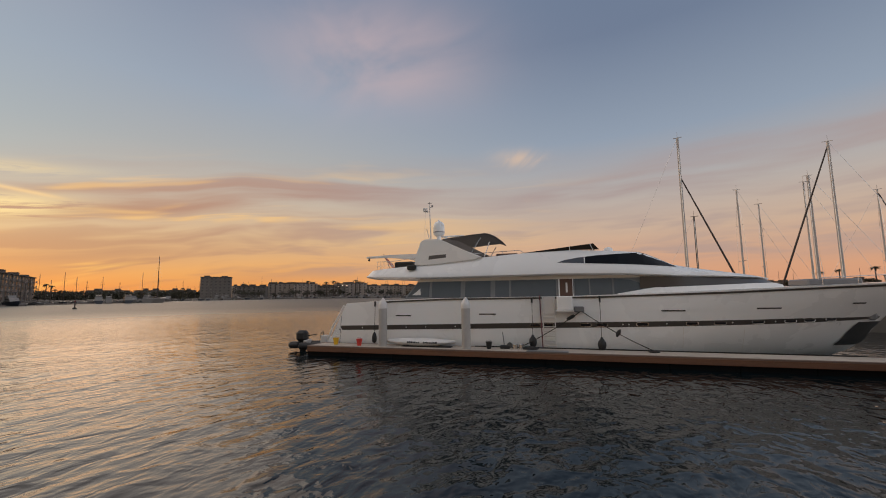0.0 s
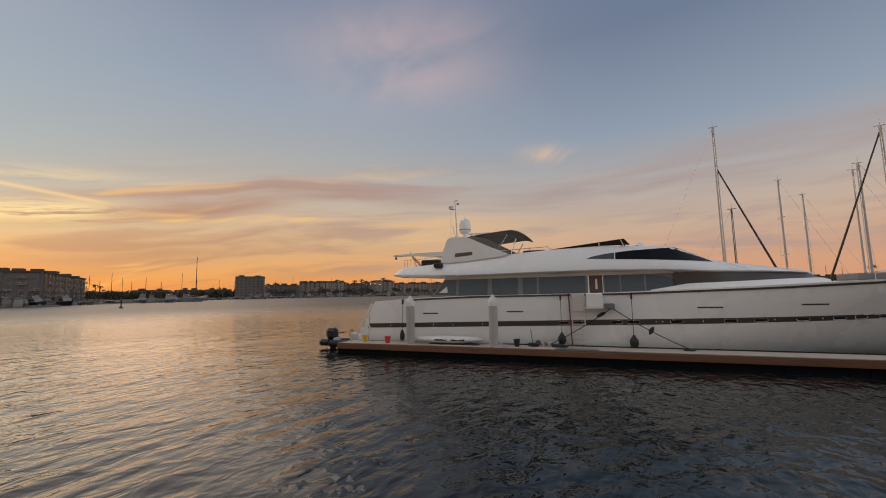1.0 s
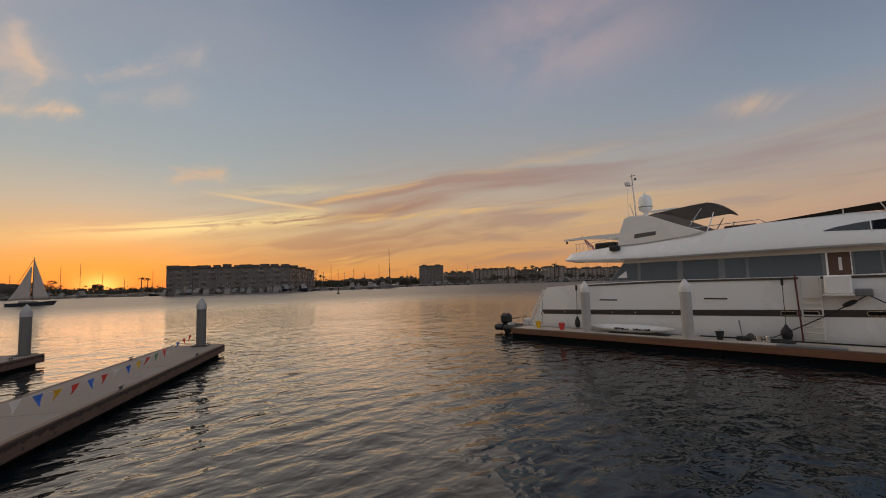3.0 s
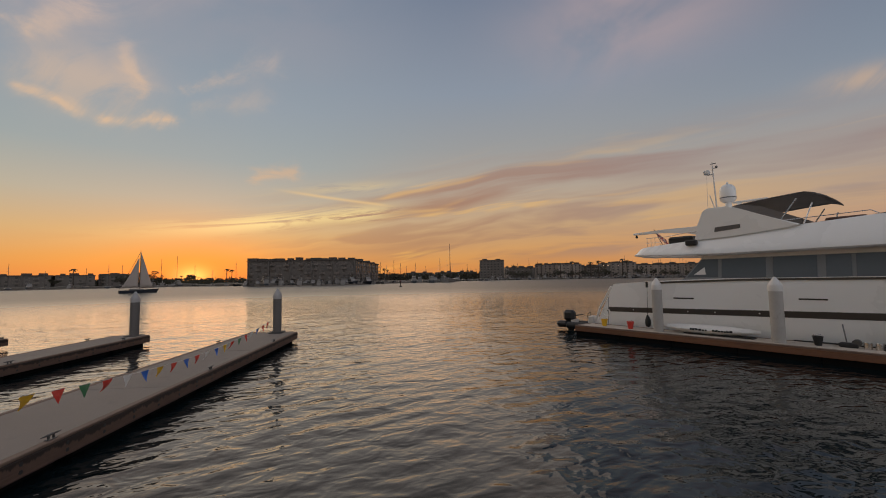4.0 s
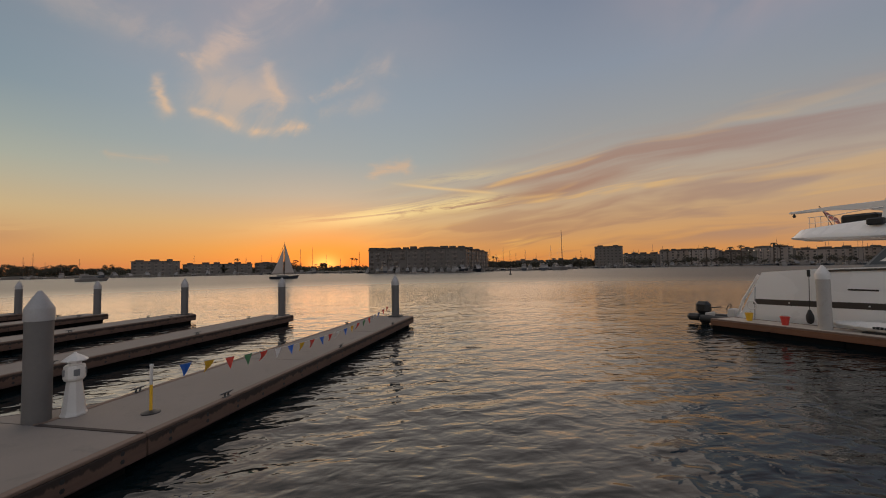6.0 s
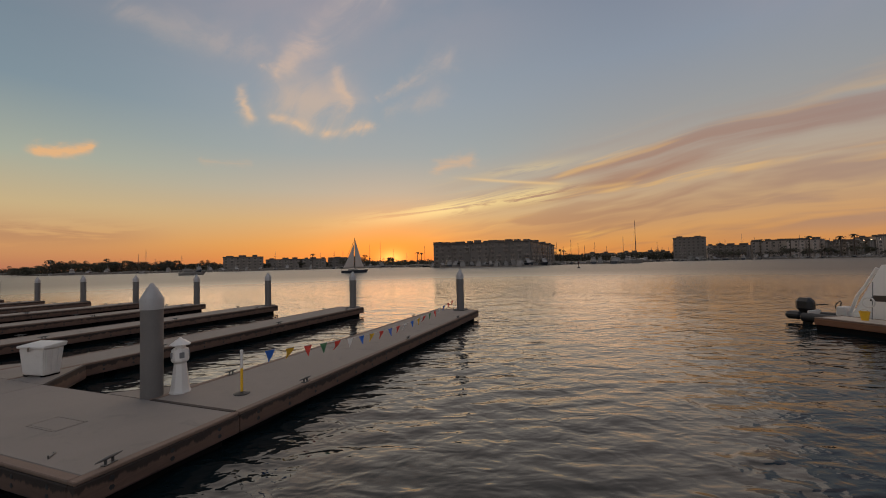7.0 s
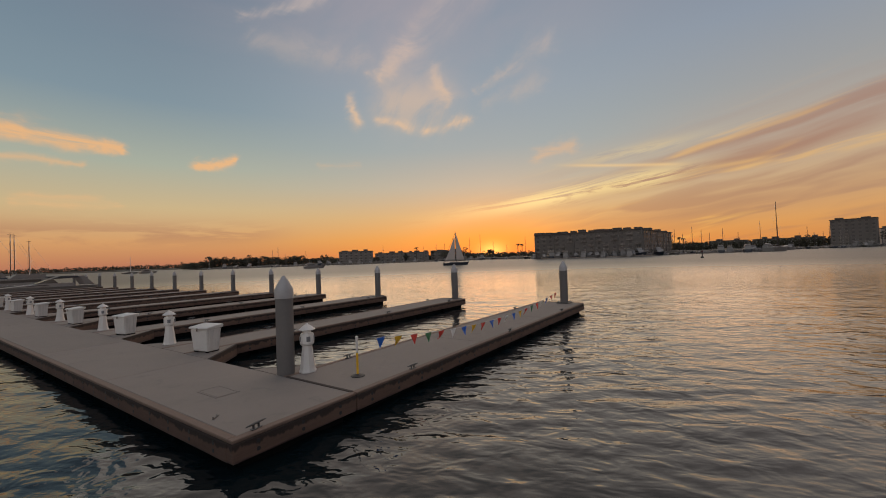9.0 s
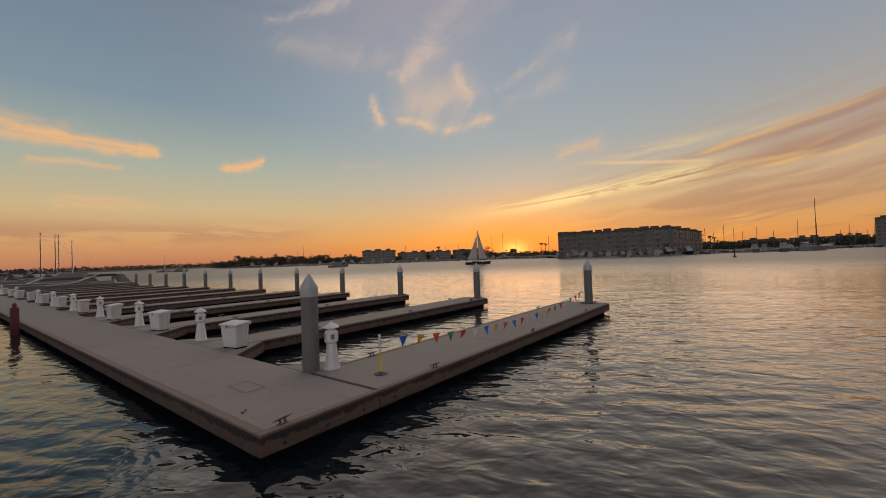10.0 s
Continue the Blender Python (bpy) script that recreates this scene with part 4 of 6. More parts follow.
def shell_at(x, z, side, out=0.0):
    pts = shell_side(x)[2:]
    for (h0, z0), (h1, z1) in zip(pts, pts[1:]):
        if z <= z1:
            t = (z - z0) / max(z1 - z0, 1e-6)
            return Vector((x, MID + side * (h0 + (h1 - h0) * max(t, 0) + out), z))
    return Vector((x, MID + side * (pts[-1][0] + out), z))


xs = [1.75, 1.82, 1.9, 2.0, 2.2, 2.45, 2.7] + [3.0 + 0.3 * k for k in range(65)]
rows = []
for x in [v for v in xs if v <= 22.3]:
    s = shell_side(x)
    crown = 0.05 * min(1, shell_rim(x) / 3)
    rows.append([(x, MID - h, z) for h, z in s] + [(x, MID, s[-1][1] + crown)] + [(x, MID + h, z) for h, z in reversed(s)])
bm = grid(rows, True)
bm.verts.ensure_lookup_table()
n = len(rows[0])
bm.faces.new(bm.verts[:n])
bm.faces.new(bm.verts[-n:])
part("upper_deck", bm, GEL, yacht, "white moulded upper deck and wheelhouse", smooth=True)
part("soffit", slab([(5.2, 2.1), (15.8, 2.1), (18.5, 2.6), (18.5, 7.2), (15.8, 7.7), (5.2, 7.7)], 3.93, 3.97), CREAM, yacht, "cream underside over the side deck, shade in its colour")
# cream fascia between windows and overhang, with the overhang's shade in its colour
part("fascia", lean(plate([(5.3, 3.762), (16.6, 3.762), (17.6, 3.66), (17.9, 3.86), (16.0, 3.94), (5.5, 3.96)], SIDE - 0.06, SIDE - 0.015)), CREAM, yacht, "cream fascia above the windows, shade in its colour")


def shell_panel(rows_of, side, out=0.012):
    return grid([[shell_at(x, z0 + (z1 - z0) * k / 4, side, out) for k in range(5)] for x, z0, z1 in rows_of])


prof = []
for k in range(34):
    x = 12.75 + 5.35 * k / 33
    low = curve(x, (12.75, 4.56), (13.4, 4.52), (15.6, 4.40), (18.1, 4.25))
    high = curve(x, (12.75, 4.57), (13.1, 4.68), (13.7, 4.78), (14.6, 4.87), (16.6, 4.96), (17.15, 4.72), (18.1, 4.27))
    prof.append((x, low, max(high, low + 0.004)))
for side in (-1, 1):
    part("wheelhouse_window", shell_panel(prof[8:], side), BLACKGLASS, yacht, "black wheelhouse glass")
    part("wheelhouse_quarter_window", shell_panel(prof[:9], side, 0.011), TINT, yacht, "smoked glass behind the wheelhouse window")
part("window_post", tube([shell_at(14.0, z, -1, 0.02) for z in (4.44, 4.6, 4.84)], 0.018, 6), GEL, yacht)
screen = bmesh.new()
for side in (-1, 1):
    outline = [(10.95, 5.12), (14.45, 5.47), (14.72, 5.16), (13.4, 5.18)]
    half = shell_side(12)[-1][0] + 0.05
    y = MID + side * half
    piece = plate(outline, y - 0.02, y + 0.02)
    me = bpy.data.meshes.new("tmp")
    piece.to_mesh(me)
    piece.free()
    screen.from_mesh(me)
    bpy.data.meshes.remove(me)
add_box(screen, (14.44, MID - 2.38, 5.10), (14.50, MID + 2.38, 5.46))
part("flybridge_screen", screen, BLACKGLASS, yacht, "dark raked flybridge windscreen")
for x, z in ((13.35, 5.42), (14.3, 5.5)):
    part("screen_post", rod((x + (0.15 if x > 14 else 0), MID - 2.52, 5.1), (x, MID - 2.52, z - 0.05), 0.02), CAP, yacht)
part("horn_dome", lathe([(0.22, 5.1), (0.22, 5.2), (0.16, 5.3), (0.05, 5.34)], 14, Matrix.Translation((15.2, MID - 1.6, 0.0))), GEL, yacht, "small white dome", smooth=True)

# radar arch with its fins
for side in (-1, 1):
    y = MID + side * 2.55
    fin = plate([(5.15, 4.62), (5.32, 5.35), (5.55, 5.98), (5.78, 6.09), (6.55, 6.07), (6.95, 5.92), (7.9, 5.45), (9.0, 4.98), (8.6, 4.85), (6.5, 4.70)], y - 0.17, y + 0.17, 0.05)
    ob = part("arch_fin", fin, GEL, yacht, "white radar arch side", smooth=True)
    if side < 0:
        part("fin_vent", plate([(6.0, 4.96), (7.0, 5.04), (7.0, 5.22), (6.04, 5.17)], y - 0.18, y - 0.15), TINT, ob, "dark vent window")
part("arch_top", plate([(5.6, 5.86), (5.78, 6.07), (6.6, 6.05), (6.9, 5.84)], MID - 2.36, MID + 2.36, 0.03), GEL, yacht)
dome = part("radome", lathe([(0.20, 6.62), (0.32, 6.72), (0.35, 6.80), (0.35, 6.99), (0.35, 7.2), (0.31, 7.38), (0.20, 7.50), (0.06, 7.56), (0.03, 7.66)], 20, Matrix.Translation((5.75, MID, 0))), GEL, yacht, "white satellite dome with a dark ring", smooth=True)
part("dome_ring", lathe([(0.356, 6.83), (0.358, 6.88)], 20, Matrix.Translation((5.75, MID, 0))), MULLION, dome)
part("dome_pedestal", lathe([(0.24, 6.03), (0.16, 6.2), (0.14, 6.63)], 14, Matrix.Translation((5.75, MID, 0))), GEL, dome)
part("radar_bar", box((5.95, MID - 0.07, 6.53), (7.35, MID + 0.07, 6.62), 0.02), GEL, yacht, "white radar scanner bar")
part("radar_post", rod((6.2, MID, 6.05), (6.2, MID, 6.53), 0.10), GEL, yacht)
mast = part("signal_mast", add_rod(add_rod(rod((5.35, MID - 0.3, 6.02), (5.25, MID - 0.3, 8.55), 0.04, 0.03), (5.28, MID - 0.3, 8.12), (5.0, MID - 0.3, 8.12), 0.025), (5.28, MID - 0.3, 8.4), (5.45, MID - 0.3, 8.42), 0.02), CAP, yacht, "thin white signal mast")
part("search_camera", box((4.86, MID - 0.42, 8.14), (5.12, MID - 0.18, 8.36), 0.03), CAP, mast)
part("wind_vane", add_rod(rod((5.25, MID - 0.3, 8.55), (5.25, MID - 0.3, 8.75), 0.012), (5.16, MID - 0.3, 8.66), (5.42, MID - 0.3, 8.66), 0.02), MULLION, mast)
part("mast_light", box((5.38, MID - 0.35, 8.40), (5.48, MID - 0.25, 8.52), 0.02), MULLION, mast)
part("whip_aerial", add_rod(rod((5.0, MID - 0.5, 6.1), (5.05, MID - 0.5, 8.1), 0.010, 0.006), (5.45, MID - 0.7, 6.1), (5.2, MID - 0.7, 7.0), 0.02), CAP, yacht)

# bimini top
rows = []
for k in range(15):
    t = k / 14
    x = 6.75 + 2.75 * t
    z = 6.12 + 0.28 * math.sin(math.pi * min(1, t * 0.56 + 0.06)) - 0.46 * max(0, t - 0.88) ** 1.1 * 3.4
    row = []
    for j in range(9):
        s = j / 8 * 2 - 1
        row.append(Vector((x, MID + s * 2.45, z - 0.14 * abs(s) ** 3 * (0.6 + 0.4 * math.sin(math.pi * t)))))
    rows.append(row)
bim = part("bimini", grid(rows), CANVAS, yacht, "grey canvas bimini top", smooth=True)
bim.modifiers.new("thick", "SOLIDIFY").thickness = 0.04
for side in (-1, 1):
    valance = [[Vector((6.55 + 2.35 * k / 10, MID + side * (2.42 + 0.02 * math.sin(k)), curve(k, (0, 6.04), (2, 5.88), (10, 4.98)))), Vector((6.75 + 2.35 * k / 10 + 0.25, MID + side * 2.42, curve(k, (0, 6.10), (3, 5.90), (10, 5.04))))] for k in range(11)]
    if side < 0:
        v = part("side_curtain", grid(valance), CANVAS, yacht, "grey canvas side curtain")
        v.modifiers.new("thick", "SOLIDIFY").thickness = 0.02
    part("bimini_strut", rod((8.15, MID + side * 2.5, 4.95), (8.85, MID + side * 2.38, 6.06), 0.028), STEEL, bim)
    part("bimini_strut", rod((9.05, MID + side * 2.5, 5.0), (9.3, MID + side * 2.3, 5.82), 0.028), STEEL, bim)
part("helm_console", box((9.5, MID - 1.6, 4.9), (10.7, MID + 1.4, 5.24), 0.06), TEAK, yacht, "low dark helm seat back")
part("deck_rail", tube([Vector((7.4, MID - 2.5, 5.18)), Vector((9.0, MID - 2.55, 5.22)), Vector((10.9, MID - 2.52, 5.28)), Vector((11.1, MID - 2.5, 5.14))], 0.016), STEEL, yacht)

# aft boat deck: crane arm, rails, covered gear, ensign
crane = part("crane_arm", plate([(2.0, 5.21), (2.0, 5.31), (3.6, 5.36), (5.5, 5.36), (5.6, 4.92), (5.2, 4.92), (4.6, 5.12), (3.4, 5.21)], MID - 2.3, MID - 2.05, 0.03), GEL, yacht, "pale crane arm reaching aft")
part("hook", lathe([(0.05, 5.04), (0.07, 5.1), (0.02, 5.19)], 8, Matrix.Translation((2.15, MID - 2.18, 0.01))), RUBBER, crane)
for x in (2.75, 2.95, 3.15, 3.4, 3.6):
    part("rail_post", rod((x, MID - 2.3, 4.45), (x, MID - 2.3, 4.98), 0.015), STEEL, yacht)
part("aft_rail", tube([Vector((2.7, MID - 2.3, 4.98)), Vector((3.7, MID - 2.3, 4.98)), Vector((4.6, MID - 2.35, 5.08)), Vector((5.2, MID - 2.35, 5.1))], 0.016), STEEL, yacht)
part("aft_rail", tube([Vector((2.7, MID - 2.3, 4.72)), Vector((3.7, MID - 2.3, 4.74))], 0.012), STEEL, yacht)
part("covered_gear", box((3.6, MID - 1.9, 4.5), (4.75, MID - 0.6, 4.98), 0.08), RUBBER, yacht, "dark covered gear on the boat deck")
part("mooring_port", box((4.85, MID - 3.02, 4.42), (5.32, MID - 2.72, 4.68), 0.05), RUBBER, yacht, "dark opening in the coaming")
staff = part("ensign_staff", rod((3.05, MID - 1.2, 4.6), (2.6, MID - 1.2, 5.55), 0.018), TEAK, yacht)
cloth = [[Vector((2.72 + 0.5 * s + 0.13 * t, MID - 1.2 + 0.05 * math.sin(6 * s + t), 5.35 - 0.42 * s - 0.34 * t)) for s in (0, 0.25, 0.5, 0.75, 1)] for t in (0, 0.25, 0.5, 0.75, 1)]
flag = part("ensign", grid(cloth), RED, staff, "small drooping red and white ensign")
for k in range(3):
    t0, t1 = 0.1 + 0.32 * k, 0.22 + 0.32 * k
    strip = [[Vector((2.72 + 0.5 * s + 0.13 * t, MID - 1.212 + 0.05 * math.sin(6 * s + t), 5.35 - 0.42 * s - 0.34 * t)) for s in (0, 0.25, 0.5, 0.75, 1)] for t in (t0, t1)]
    part("stripe", grid(strip), CAP, flag)
part("tail_gate_seam", box((3.38, 1.585, 1.42), (3.395, 1.64, 2.68)), MULLION, yacht)

# bow pulpit rail
pul = [Vector(hull_point(p, 1.0, -1)) + Vector((0, 0.15, 0.32)) for p in (0.80, 0.85, 0.9, 0.95, 0.985)]
part("bow_rail", tube(pul, 0.018), STEEL, yacht)
for q in pul[:-1]:
    part("rail_post", rod((q.x, q.y, q.z - 0.35), q, 0.015), STEEL, yacht)
# dark patch laid over each side of the lower stem
for side in (-1, 1):
    guard = [[hull_height(0.95 + 0.048 * i / 20, 0.62 + (1.66 - 0.62) * k / 12, side, 0.035) for k in range(13)] for i in range(21)]
    part("stem_guard", grid(guard), IRON, yacht, "dark patch on the lower part of the stem")
part("bow_locker", box((23.6, MID - 0.9, 3.26), (25.6, MID + 0.9, 3.58), 0.06), MULLION, yacht, "low dark covered gear on the foredeck")
anchor = hull_point(0.965, 0.62, -1)
part("anchor_pocket", lathe([(0.16, -0.06), (0.20, 0.02), (0.12, 0.05)], 10, Matrix.Translation(anchor) @ pose(0, 0, 0, 90, 0, 0)), MULLION, yacht)

# ---- boarding gear, fenders and lines ----
ladder = thing("boarding_steps", BERTH, "white boarding ladder with a red handrail against the hull", "ladder")
for x in (12.0, 12.55):
    part("stile", box((x - 0.025, 1.42, 0.51), (x + 0.025, 1.47, 2.92), 0.008), CAP, ladder)
for k in range(7):
    z = 0.62 + 0.215 * k
    part("tread", box((12.026, 1.36, z), (12.524, 1.53, z + 0.035), 0.006), PLASTIC, ladder)
part("backing", box((12.03, 1.40, 2.1), (12.52, 1.44, 2.9), 0.008), PLASTIC, ladder)
part("handrail", tube([Vector((11.95, 1.36, 0.52)), Vector((11.92, 1.36, 1.5)), Vector((11.88, 1.36, 3.0))], 0.028, 8), MAROON, ladder, "dark red handrail")
part("foot_mat", box((11.3, 0.05, 0.508), (13.1, 0.50, 0.545), 0.01), MULLION, ladder, "grey mat under the ladder")
steps = thing("step_box", BERTH, "white moulded step box hung on the bulwark", "step box")
part("body", box((12.66, 1.1, 2.28), (13.36, 1.56, 2.93), 0.04), GEL, steps)
part("tread", box((12.6, 1.02, 2.20), (13.4, 1.56, 2.275), 0.015), PLASTIC, steps)
part("side_box", box((13.42, 1.22, 2.2), (13.85, 1.56, 2.45), 0.03), MULLION, steps, "grey canvas bag")


def make_fender(m, drop, size=1.0):
    f = thing("fender", m, "black teardrop fender hung on a rope over the hull", "fender", "yacht fenders")
    part("body", lathe([(0.03, 0.0), (0.12 * size, 0.05), (0.16 * size, 0.2), (0.15 * size, 0.34), (0.07, 0.50), (0.03, 0.58)], 14), RUBBER, f, smooth=True)
    part("rope", rod((0, 0, 0.57), (0, 0.1, drop), 0.012), ROPE, f)
    part("toggle", box((-0.04, 0.02, drop - 0.28), (0.04, 0.12, drop), 0.01), RUBBER, f)
    return f


make_fender(BERTH @ Matrix.Translation((11.5, 1.36, 0.56)), 2.33, 1.15)
make_fender(BERTH @ Matrix.Translation((14.55, 1.36, 0.50)), 2.42, 1.15)
make_fender(BERTH @ Matrix.Translation((3.2, 1.36, 0.55)), 2.2, 0.85)
bow_line = thing("mooring_line", BERTH, "dark mooring line with a chafe guard running to the dock", "rope", "mooring lines")
part("line", tube(hang((13.75, 1.50, 2.22), (16.55, 1.1, 0.58), 0.10), 0.02), ROPE, bow_line)
part("chafe_guard", lathe([(0.03, -0.09), (0.11, -0.07), (0.19, -0.02), (0.19, 0.03), (0.10, 0.07), (0.03, 0.09)], 14, Matrix.Translation((15.25, 1.28, 1.27)) @ pose(0, 0, 0, 0, 118, 0)), RUBBER, bow_line)
part("dock_coil", lathe([(0.22, 0.502), (0.24, 0.54), (0.16, 0.58), (0.05, 0.57)], 12, Matrix.Translation((16.6, 1.05, 0))), ROPE, bow_line)
stern_line = thing("mooring_line", BERTH, "dark mooring line with a chafe guard running to the dock", "rope", "mooring lines")
part("line", tube(hang((13.7, 1.48, 2.22), (10.9, 1.1, 0.55), 0.08), 0.02), ROPE, stern_line)
part("chafe_guard", lathe([(0.05, -0.2), (0.08, -0.1), (0.08, 0.1), (0.05, 0.2)], 8, Matrix.Translation((13.25, 1.42, 1.94)) @ pose(0, 0, 0, 0, 60, 0)), RUBBER, stern_line)

# ---- things on the yacht's dock ----


def make_bucket(x, y, mat, label, s=1.0):
    b = thing("bucket", BERTH @ Matrix.Translation((x, y, 0.5)), label, "bucket", "buckets")
    part("pail", lathe([(0.10 * s, 0.0), (0.15 * s, 0.30 * s), (0.165 * s, 0.31 * s), (0.165 * s, 0.33 * s), (0.14 * s, 0.33 * s), (0.10 * s, 0.03)], 16), mat, b, smooth=True)
    part("handle", tube([Vector((0.15 * s * math.cos(a), 0, 0.30 * s + 0.1 * math.sin(a))) for a in [math.pi * k / 8 for k in range(9)]], 0.006), STEEL, b)
    return b


make_bucket(1.25, 0.75, YELLOW, "yellow plastic bucket standing on the dock", 1.05)
make_bucket(2.75, 0.55, RED, "red plastic bucket standing on the dock", 1.05)
make_bucket(9.5, 0.75, RUBBER, "black plastic bucket standing on the dock", 1.0)
hook = thing("boat_hook", BERTH, "dark boat hook leaning by the stern", "boat hook")
part("pole", rod((1.2, 1.2, 0.5), (1.1, 1.5, 1.95), 0.018), MULLION, hook)
hose = thing("hose_coil", BERTH, "pale rope coil by the stern", "rope")
part("coil", tube([Vector((1.05 + 0.2 * math.cos(a), 1.30, 1.15 + 0.2 * math.sin(a))) for a in [2 * math.pi * k / 16 for k in range(17)]], 0.03), CAP, hose)

board = thing("wrapped_board", BERTH @ Matrix.Translation((5.95, 0.95, 0.50)), "long white wrapped paddle board lying on the dock", "paddle board")
rows = []
for k in range(25):
    t = k / 24 * 2 - 1
    half = 0.36 * (1 - abs(t) ** 2.6) ** 0.6 + 0.01
    row = []
    for j in range(12):
        a = 2 * math.pi * j / 12
        row.append(Vector((1.85 * t, half * math.cos(a), 0.21 + 0.20 * math.sin(a) * (0.35 + 0.65 * (1 - t * t)) + 0.04 * t * t + 0.015 * math.sin(k * 2.3 + j))))
    rows.append(row)
bm = grid(rows, True)
part("wrap", bm, CAP, board, "white plastic wrapping", smooth=True)
rng = random.Random(5)
for x0, x1 in ((-0.55, 0.05), (0.30, 0.95)):
    x = x0
    while x < x1:
        w = rng.uniform(0.05, 0.12)
        part("lettering_bar", box((x, -0.392, 0.19), (x + w * 0.7, -0.340, 0.19 + rng.uniform(0.05, 0.09))), RUBBER, board)
        x += w
part("dark_edge", plate([(-0.9, 0.01), (1.7, 0.01), (1.6, 0.06), (-0.8, 0.07)], -0.34, 0.1), RUBBER, board)

gear = thing("bilge_pump", BERTH @ Matrix.Translation((10.25, 0.95, 0.5)), "small dark pump with an upright handle on the dock", "pump")
part("body", box((-0.25, -0.12, 0.0), (0.25, 0.12, 0.16), 0.04), RUBBER, gear)
part("handle", rod((-0.05, 0, 0.15), (-0.12, 0, 0.78), 0.02), MULLION, gear)
part("reel", lathe([(0.12, -0.1), (0.12, 0.1)], 12, pose(0.2, 0, 0.17, 90, 0, 0)), IRON, gear)
tins = thing("paint_tins", BERTH @ Matrix.Translation((10.85, 0.85, 0.5)), "two pale paint tins beside each other on the dock", "paint tins")
for dx in (-0.13, 0.15):
    tin = part("tin", lathe([(0.11, 0.0), (0.11, 0.22), (0.10, 0.235)], 14, Matrix.Translation((dx, 0.04 * dx, 0))), STEEL, tins)
mat_ = thing("hose", BERTH, "dark hose lying along the back of the dock", "hose")
part("tube", tube([Vector((8.7, 1.32, 0.53)), Vector((9.6, 1.38, 0.53)), Vector((11.2, 1.33, 0.53)), Vector((13.2, 1.4, 0.53)), Vector((18.0, 1.40, 0.53)), Vector((24.0, 1.40, 0.53))], 0.025), ROPE, mat_)
bag = thing("rope_bag", BERTH @ Matrix.Translation((11.35, 0.95, 0.5)), "flat dark rope heap on the dock", "rope")
part("coil", lathe([(0.25, 0.0), (0.28, 0.05), (0.2, 0.12), (0.06, 0.14)], 12, Matrix.Diagonal((1.6, 0.7, 1, 1))), ROPE, bag, smooth=True)

# tender with its outboard at the end of the dock
tender = thing("tender", BERTH @ pose(-0.55, 1.9, 0.02, 0, 0, 8), "small black inflatable tender with a black outboard", "dinghy")
for sy in (-0.5, 0.5):
    part("tube", lathe([(0.05, -1.0), (0.2, -0.9), (0.21, 1.6), (0.16, 2.1), (0.05, 2.3)], 12, pose(0.0, sy, 0.26, 0, 90, 0)), RUBBER, tender, smooth=True)
part("floor", box((-0.7, -0.45, 0.1), (1.9, 0.45, 0.18), 0.02), FLOAT, tender)
part("transom", box((-0.78, -0.42, 0.05), (-0.70, 0.42, 0.56), 0.02), PLASTIC, tender)
motor = part("outboard_cowl", box((-1.40, -0.26, 0.46), (-0.72, 0.26, 1.10), 0.16), RUBBER, tender, "black outboard cowling")
part("leg", plate([(-1.25, 0.52), (-0.80, 0.52), (-0.85, 0.0), (-0.95, -0.4), (-1.15, -0.4), (-1.12, 0.0)], -0.09, 0.09, 0.02), RUBBER, motor)
part("tiller", rod((-0.75, 0, 0.78), (-0.25, 0.1, 0.86), 0.025), RUBBER, motor)
part("bow_bag", box((-1.75, -0.42, 0.10), (-1.05, 0.16, 0.46), 0.13), RUBBER, tender, "dark folded cover")
wheel = part("steering_wheel", tube([Vector((0.15 + 0.06 * math.sin(a), 0.18 * math.cos(a), 0.86 + 0.17 * math.sin(a))) for a in [2 * math.pi * k / 14 for k in range(15)]], 0.02), RUBBER, tender)
part("console", box((0.18, -0.25, 0.18), (0.5, 0.25, 0.82), 0.04), PLASTIC, tender)


# ---- boats ----
def boat_hull(length, beam, free, bow=0.35, depth=0.35):
    rows = []
    for k in range(17):
        p = k / 16
        row = []
        for s in (-1, 1):
            side = []
            for t in (0, 0.35, 0.7, 1.0):
                q = max(0, (p - 0.45) / 0.55)
                half = beam / 2 * (1 - q ** 2.2) * (0.72 + 0.28 * t) * (0.86 + 0.14 * min(1, p / 0.3))
                x = length * (p - 0.5) + bow * length * 0.28 * t * q
                side.append(Vector((x, s * max(half, 0.01), -depth + (free * (1 + 0.35 * q) + depth) * t)))
            row += side if s < 0 else side[::-1]
        rows.append(row)
    bm = grid(rows, True)
    bm.verts.ensure_lookup_table()
    bm.faces.new(bm.verts[:8])
    return bm


